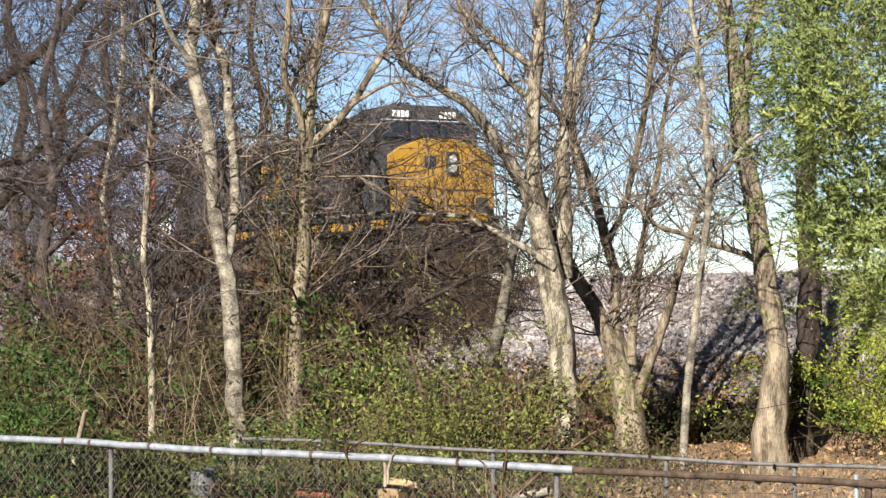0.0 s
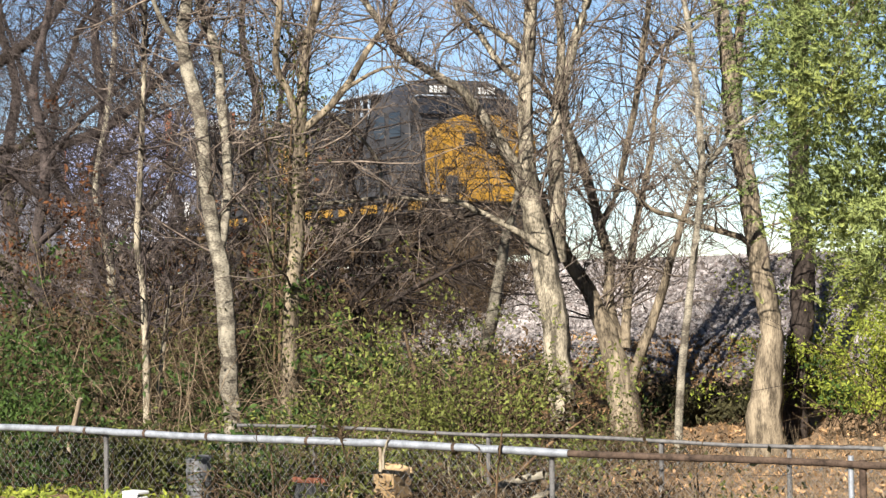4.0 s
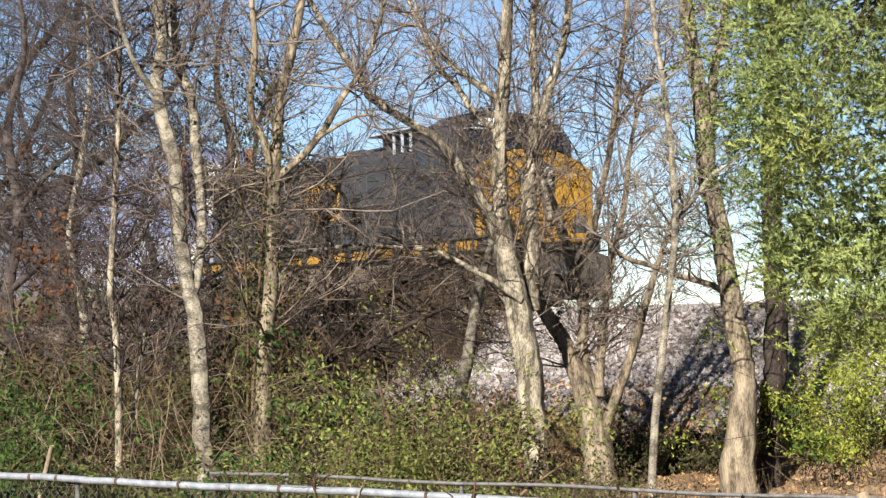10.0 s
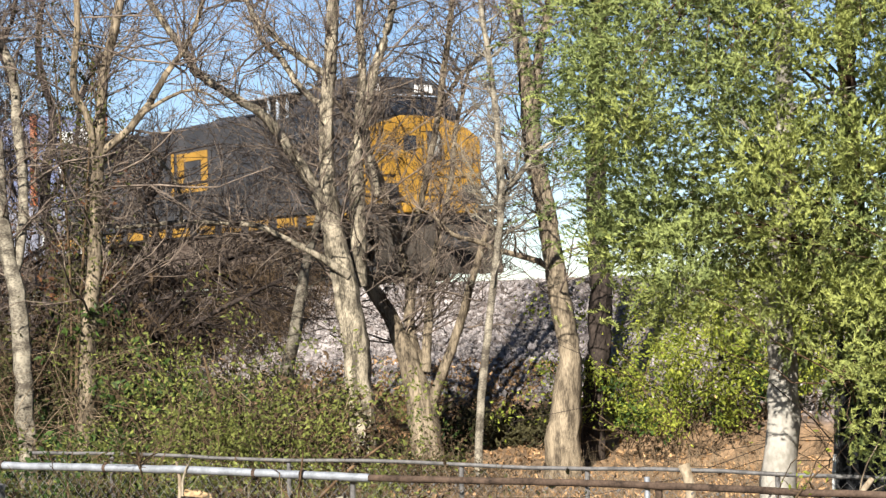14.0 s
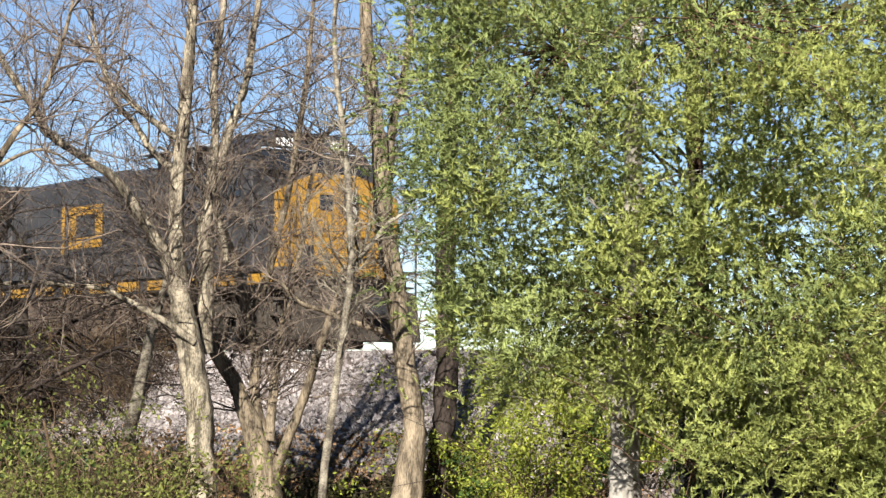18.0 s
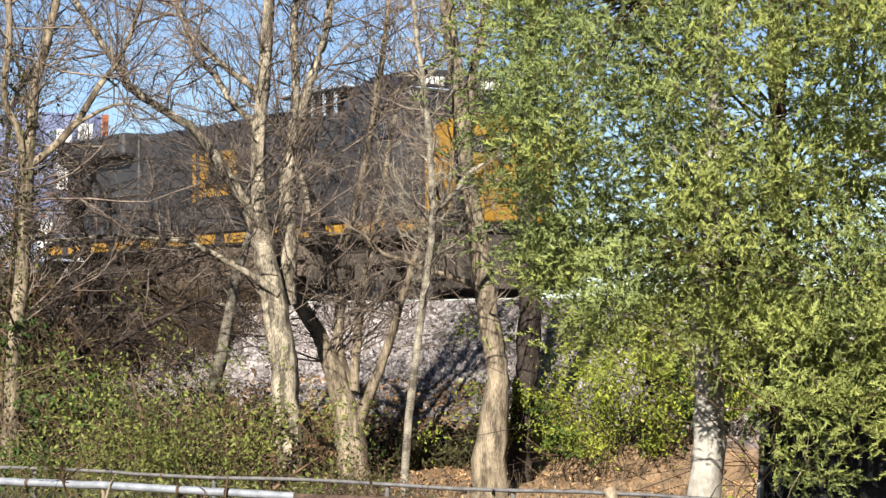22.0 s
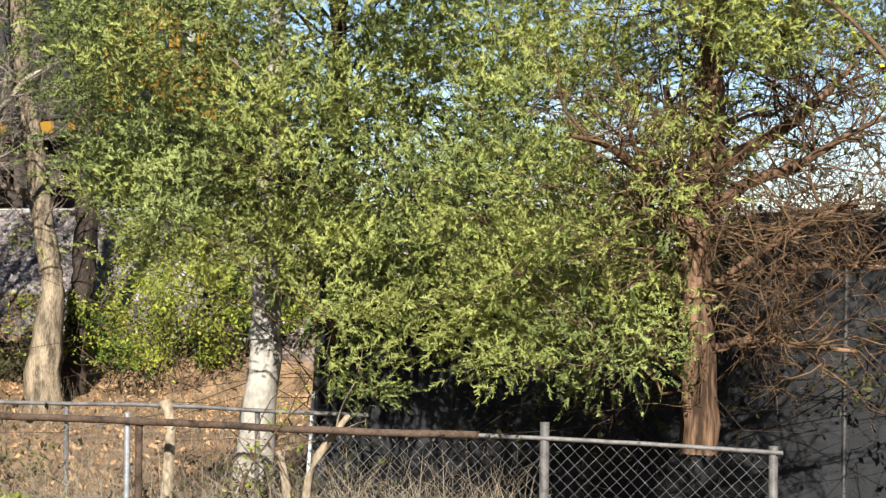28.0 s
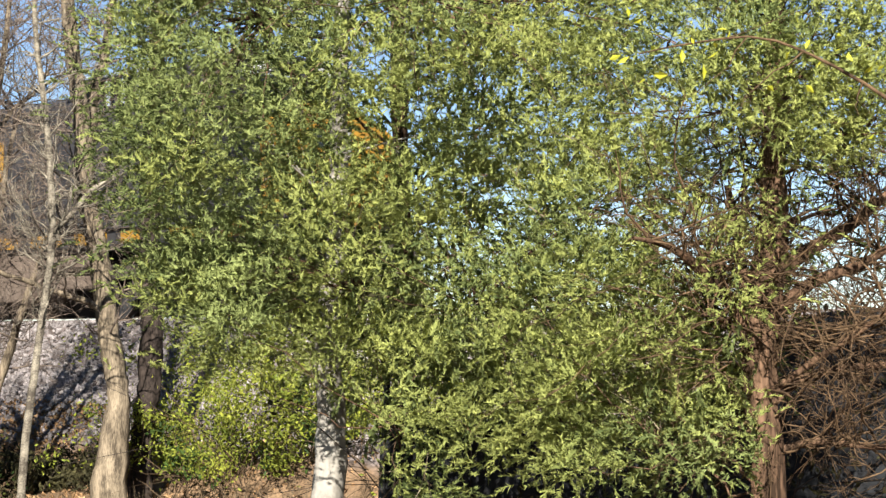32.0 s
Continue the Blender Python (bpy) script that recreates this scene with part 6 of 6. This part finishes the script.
stick("cut pale sapling stump behind the rusty rail", [(0.86, 11.1, 0.3, 0.045), (0.87, 11.08, 0.85, 0.036), (0.89, 11.06, 1.15, 0.032), (0.85, 11.06, 1.3, 0.036)], bark_tan, 5, "sapling_stump", 3)
stick("broken pale stem leaning on the fence rail", [(1.55, 10.52, 0.4, 0.026), (1.6, 10.47, 0.93, 0.024), (1.67, 10.43, 1.08, 0.022), (1.8, 10.38, 1.27, 0.016)], bark_tan, 6, "broken_stem", 5)
stick("short pale sapling trunk by the fence", [(1.5, 10.6, 0.4, 0.03), (1.49, 10.56, 0.85, 0.027), (1.44, 10.56, 1.06, 0.02)], bark_tan, 7, "sapling_stump", 4)
stick("pale twisted root snag in the undergrowth", [(-3.1, 18.9, 0.0, 0.05), (-3.13, 18.9, 0.95, 0.035), (-3.12, 18.9, 1.25, 0.035), (-3.2, 19, 1.45, 0.028), (-3.28, 19.05, 1.75, 0.012)], stem_brown, 8, "snag", 26)
stick("lichen-spotted fallen log behind the fence", [(-1.85, 12.62, 0.72, 0.035), (-1.55, 12.5, 0.9, 0.034), (-1.22, 12.34, 1.0, 0.026)], bark_pale, 9, "fallen_log", 5)
stick("lichen-spotted fallen log behind the fence", [(-1.6, 12.46, 0.68, 0.03), (-1.35, 12.36, 0.8, 0.03), (-1.1, 12.22, 0.95, 0.02)], bark_pale, 10, "fallen_log", 5)
stick("pale tan branch fallen in the brush", [(-1.7, 12.9, 0.7, 0.012), (-1.3, 12.9, 1.1, 0.012), (-0.95, 12.85, 1.35, 0.006)], dead_twig, 11, "fallen_branch", 6)
for k in range(14):
    rk = random.Random(300 + k)
    x = rk.uniform(-3.3, -0.9)
    y = 12.75 - 0.506 * (x + 2.3) + rk.uniform(0.1, 0.7)
    z = ground_z(x, y)
    a, l = rk.uniform(-0.5, 0.5), rk.uniform(0.3, 0.7)
    stick("dry brown branch on the brush pile", [(x, y, z, 0.012), (x + l * 0.5, y + a * 0.3, z + rk.uniform(0.12, 0.25), 0.011), (x + l, y + a * 0.5, z + rk.uniform(0.1, 0.42), 0.006)], (dead_twig, bark_tan, stem_brown)[k % 3], 320 + k, "fallen_branch", 7)


def split_log(x, y, w, h, lean, seed):
    """A split firewood billet: a wedge with a barked back, standing on end."""
    log = tagged(new("split_log", None), "pale yellow split firewood log standing on end", "firewood", group="split logs", kind="thing")
    g = ground_z(x, y)
    log.matrix_world = pose(x, y, g - 0.03, lean[0], lean[1], 90 + (seed - 4) * 14)
    bm = bmesh.new()
    outline = [(0, 0)] + [(w * math.cos(a), w * math.sin(a)) for a in np.linspace(-0.65, 0.65, 6)]
    lo = [bm.verts.new((p[0] * 1.15, p[1] * 1.15, 0)) for p in outline]
    hi = [bm.verts.new((p[0], p[1], h * (1 + 0.06 * math.sin(5 * i + seed)))) for i, p in enumerate(outline)]
    bm.faces.new(hi)
    bm.faces.new(lo[::-1])
    for i in range(len(outline)):
        j = (i + 1) % len(outline)
        bm.faces.new((lo[i], lo[j], hi[j], hi[i]))
    bmesh.ops.recalc_face_normals(bm, faces=bm.faces)
    bmesh.ops.bevel(bm, geom=list(bm.edges), offset=0.006, segments=1, affect="EDGES")
    part("wood", bm, cut_wood, log)
    bm = bmesh.new()
    arc = np.linspace(-0.65, 0.65, 7)
    lo = [bm.verts.new((w * 1.16 * math.cos(a), w * 1.16 * math.sin(a), 0)) for a in arc]
    hi = [bm.verts.new((w * 1.03 * math.cos(a), w * 1.03 * math.sin(a), h * 0.97)) for a in arc]
    for i in range(6):
        bm.faces.new((lo[i], lo[i + 1], hi[i + 1], hi[i]))
    bark = part("bark", bm, bark_tan, log)
    bark.modifiers.new("thickness", "SOLIDIFY").thickness = 0.012


split_log(-2.42, 12.8, 0.2, 0.42, (4, 10), 2)
split_log(-2.26, 12.72, 0.2, 0.4, (-4, -9), 5)
split_log(-2.56, 12.9, 0.19, 0.33, (8, 22), 7)


def drum():
    """A small grey plastic drum with a ribbed body and a lid."""
    d = tagged(new("plastic_drum", None), "small weathered grey plastic drum behind the fence", "drum", kind="thing")
    g = ground_z(-3.85, 13.5)
    d.location = (-3.85, 13.5, g)
    h = 1.02 - g
    rings = ((0, 0.085), (0.3, 0.088), (0.33, 0.094), (0.37, 0.088), (0.66, 0.09), (0.7, 0.095), (0.74, 0.09), (0.94, 0.088))
    bm = bmesh.new()
    loops = [[bm.verts.new((r * math.cos(a), r * math.sin(a), z * h)) for a in np.arange(24) * math.pi / 12] for z, r in rings]
    for lo, hi in zip(loops, loops[1:]):
        for i in range(24):
            bm.faces.new((lo[i], lo[(i + 1) % 24], hi[(i + 1) % 24], hi[i]))
    bm.faces.new(loops[0][::-1])
    bm.faces.new(loops[-1])
    part("body", bm, drum_grey, d)
    part("lid", rod(bmesh.new(), (0, 0, h * 0.94), (0, 0, h), 0.097, 0.09, 24), drum_grey, d)


drum()


def rusty_box():
    """A low fire box with a rusty rim."""
    b = tagged(new("fire_box", None), "old dark metal fire box with a rust-red rim", "fire box", kind="thing")
    g = ground_z(-2.9, 13.2)
    b.matrix_world = pose(-2.9, 13.2, g, 0, 0, -27)
    part("body", block(-0.14, 0.14, -0.1, 0.1, 0, 0.86 - g, 0.01), steel_dark, b)
    part("rim", block(-0.15, 0.15, -0.11, 0.11, 0.862 - g, 0.9 - g, 0.008), rim_rust, b, "rust-red rim")


rusty_box()


def crate():
    """A white slotted plastic basket."""
    c = tagged(new("plastic_basket", None), "white slotted plastic basket on the grass", "basket", kind="thing")
    g = ground_z(-4.15, 12.95)
    c.matrix_world = pose(-4.15, 12.95, g, 0, 0, -27)
    part("rim", block(-0.075, 0.075, -0.06, 0.06, 0.1, 0.125, 0.008), paint_white, c)
    for k in range(8):
        part("slat", block(-0.07 + k * 0.0186, -0.06 + k * 0.0186, -0.058, -0.05, 0, 0.1), paint_white, c)
    part("base", block(-0.07, 0.07, -0.048, 0.055, 0, 0.09, 0.01), paint_white, c)


crate()


def vine_leaves(label, points, material, leaves, spread, seed, size, name="vine", stem=None):
    """A leafy climber: a stem along points, with leaves on short stalks."""
    thing, c, off = stick(label, points, stem or stem_brown, seed, name, 14)
    rng = np.random.default_rng(seed + 500)
    p = c[rng.integers(len(c) // 5, len(c), leaves), :3] + rng.normal(0, spread, (leaves, 3))
    tagged(part("leaves", leaf_cloud(rng, p, np.full(leaves, size), droop=0.6), material, thing), kind="stuff")


vine_leaves("arching sapling with a few bright yellow leaves", [(5.4, 8.0, 0.5, 0.03), (5.0, 8.05, 1.6, 0.028), (4.6, 8.1, 2.35, 0.02), (4.035, 8.23, 3.01, 0.013), (3.71, 8.39, 3.38, 0.010), (3.2, 8.5, 3.66, 0.006), (2.85, 8.6, 3.66, 0.005), (2.6, 8.75, 3.62, 0.003)], leaf_bright, 110, 0.14, 61, 0.033, "leafy_sapling", dead_twig)
vine_leaves("large-leaved green climber on the fence", [(1.2, 10.6, 0.5, 0.008), (1.25, 10.55, 0.9, 0.007), (1.42, 10.42, 1.2, 0.005), (1.5, 10.38, 1.3, 0.003)], leaf_yellow, 90, 0.09, 62, 0.022, "climber")
vine_leaves("green ivy climbing a bare tree", [(-5.05, 20.89, 0.00, 0.018), (-5.01, 20.89, 1.51, 0.018), (-4.92, 20.91, 2.87, 0.016), (-4.84, 20.91, 4.01, 0.011), (-4.79, 20.94, 5.03, 0.008)], leaf_olive, 1500, 0.2, 63, 0.028, "ivy")
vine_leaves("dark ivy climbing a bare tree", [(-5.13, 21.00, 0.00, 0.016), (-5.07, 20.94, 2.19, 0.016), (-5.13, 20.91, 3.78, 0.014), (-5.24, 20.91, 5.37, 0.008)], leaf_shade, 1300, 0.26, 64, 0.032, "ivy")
vine_leaves("yellowing ivy at the foot of a pale tree", [(-6.5, 23.7, 0.0, 0.015), (-6.45, 23.75, 0.9, 0.012), (-6.45, 23.75, 1.9, 0.008)], leaf_olive, 700, 0.16, 65, 0.04, "ivy")
vine_leaves("curled dead leaf caught on the fence rail", [(-2.57, 12.44, 1.2, 0.006), (-2.575, 12.44, 1.24, 0.012), (-2.58, 12.44, 1.3, 0.006)], leaf_dead, 3, 0.012, 66, 0.03, "dried_leaf", leaf_dead)


def ground_cover():
    """Low green and yellowing leaves along the foot of the fence, and dry grass blades by the bank."""
    rng = np.random.default_rng(91)
    n = 5200
    c = []
    for _ in range(n):
        p = along_fence(rng.uniform(-3, 10.4), rng.uniform(-1.3, 0.5))
        c.append((p.x, p.y, ground_z(p.x, p.y) + abs(rng.normal(0, 0.03))))
    tagged(part("ground_cover", leaf_cloud(rng, np.array(c), np.full(n, 0.035)), leaf_yellow), "low green and yellowing leaves along the fence foot", "ground cover", kind="stuff")
    m = 3600
    start = []
    for _ in range(m):
        x, y = rng.uniform(-2.6, 3.2), rng.uniform(12.5, 24.5)
        start.append((x, y, ground_z(x, y)))
    start = np.array(start)
    lines, radii = grow(rng, start, rng.normal(0, 0.25, (m, 3)) + np.array([0, 0, 1.0]), rng.uniform(0.15, 0.55, m), rng.uniform(0.002, 0.004, m), 4, 0.15, -0.03)
    near = []
    for _ in range(2200):
        p = along_fence(rng.uniform(4.2, 9.2), rng.uniform(0.08, 1.3))
        near.append((p.x, p.y, ground_z(p.x, p.y)))
    dry = grow(rng, np.array(near), rng.normal(0, 0.45, (2200, 3)) + np.array([0, 0, 1.0]), rng.uniform(0.15, 0.5, 2200), rng.uniform(0.0018, 0.0035, 2200), 4, 0.25, -0.08)
    tagged(part("dry_weeds", tubes(*dry, 3, "dry_weeds"), bark_tan), "golden-brown dry weeds along the rusty fence", "weeds", kind="stuff")
    tagged(part("dry_grass", tubes(lines, radii, 3, "dry_grass"), vine_tan), "tan dry grass blades on the strip before the bank", "grass", kind="stuff")


ground_cover()



def plastic_bag():
    """A small crumpled bag on the ground."""
    bm = bmesh.new()
    bmesh.ops.create_icosphere(bm, subdivisions=4, radius=0.13)
    for v in bm.verts:
        n = noise.noise(v.co * 9) * 0.35 + noise.noise(v.co * 26) * 0.22
        v.co *= 1 + n
        v.co.z *= 0.55
    bag = part("plastic_bag", bm, bag_pink)
    bag.location = (-2.08, 12.6, ground_z(-2.08, 12.6) + 0.05)
    tagged(bag, "crumpled pale pink plastic bag by the brush pile", "bag", kind="thing")


plastic_bag()

def motions():
    """The slow train: every vehicle and box along the track, and every wheelset rolling."""
    stops = [float(t) for t in range(0, 33, 1)]
    for thing, behind, z in CARGO:
        walk(thing, [(t, pose(*on_track(train_s(t) + behind, 0, z), 0, 0, TRACK_TURN)) for t in stops])
    for wheel, radius in turning:
        x, y, z = wheel.location
        walk(wheel, [(t, pose(x, y, z, 0, math.degrees((train_s(t) - train_s(0)) / radius), 0)) for t in stops])


motions()
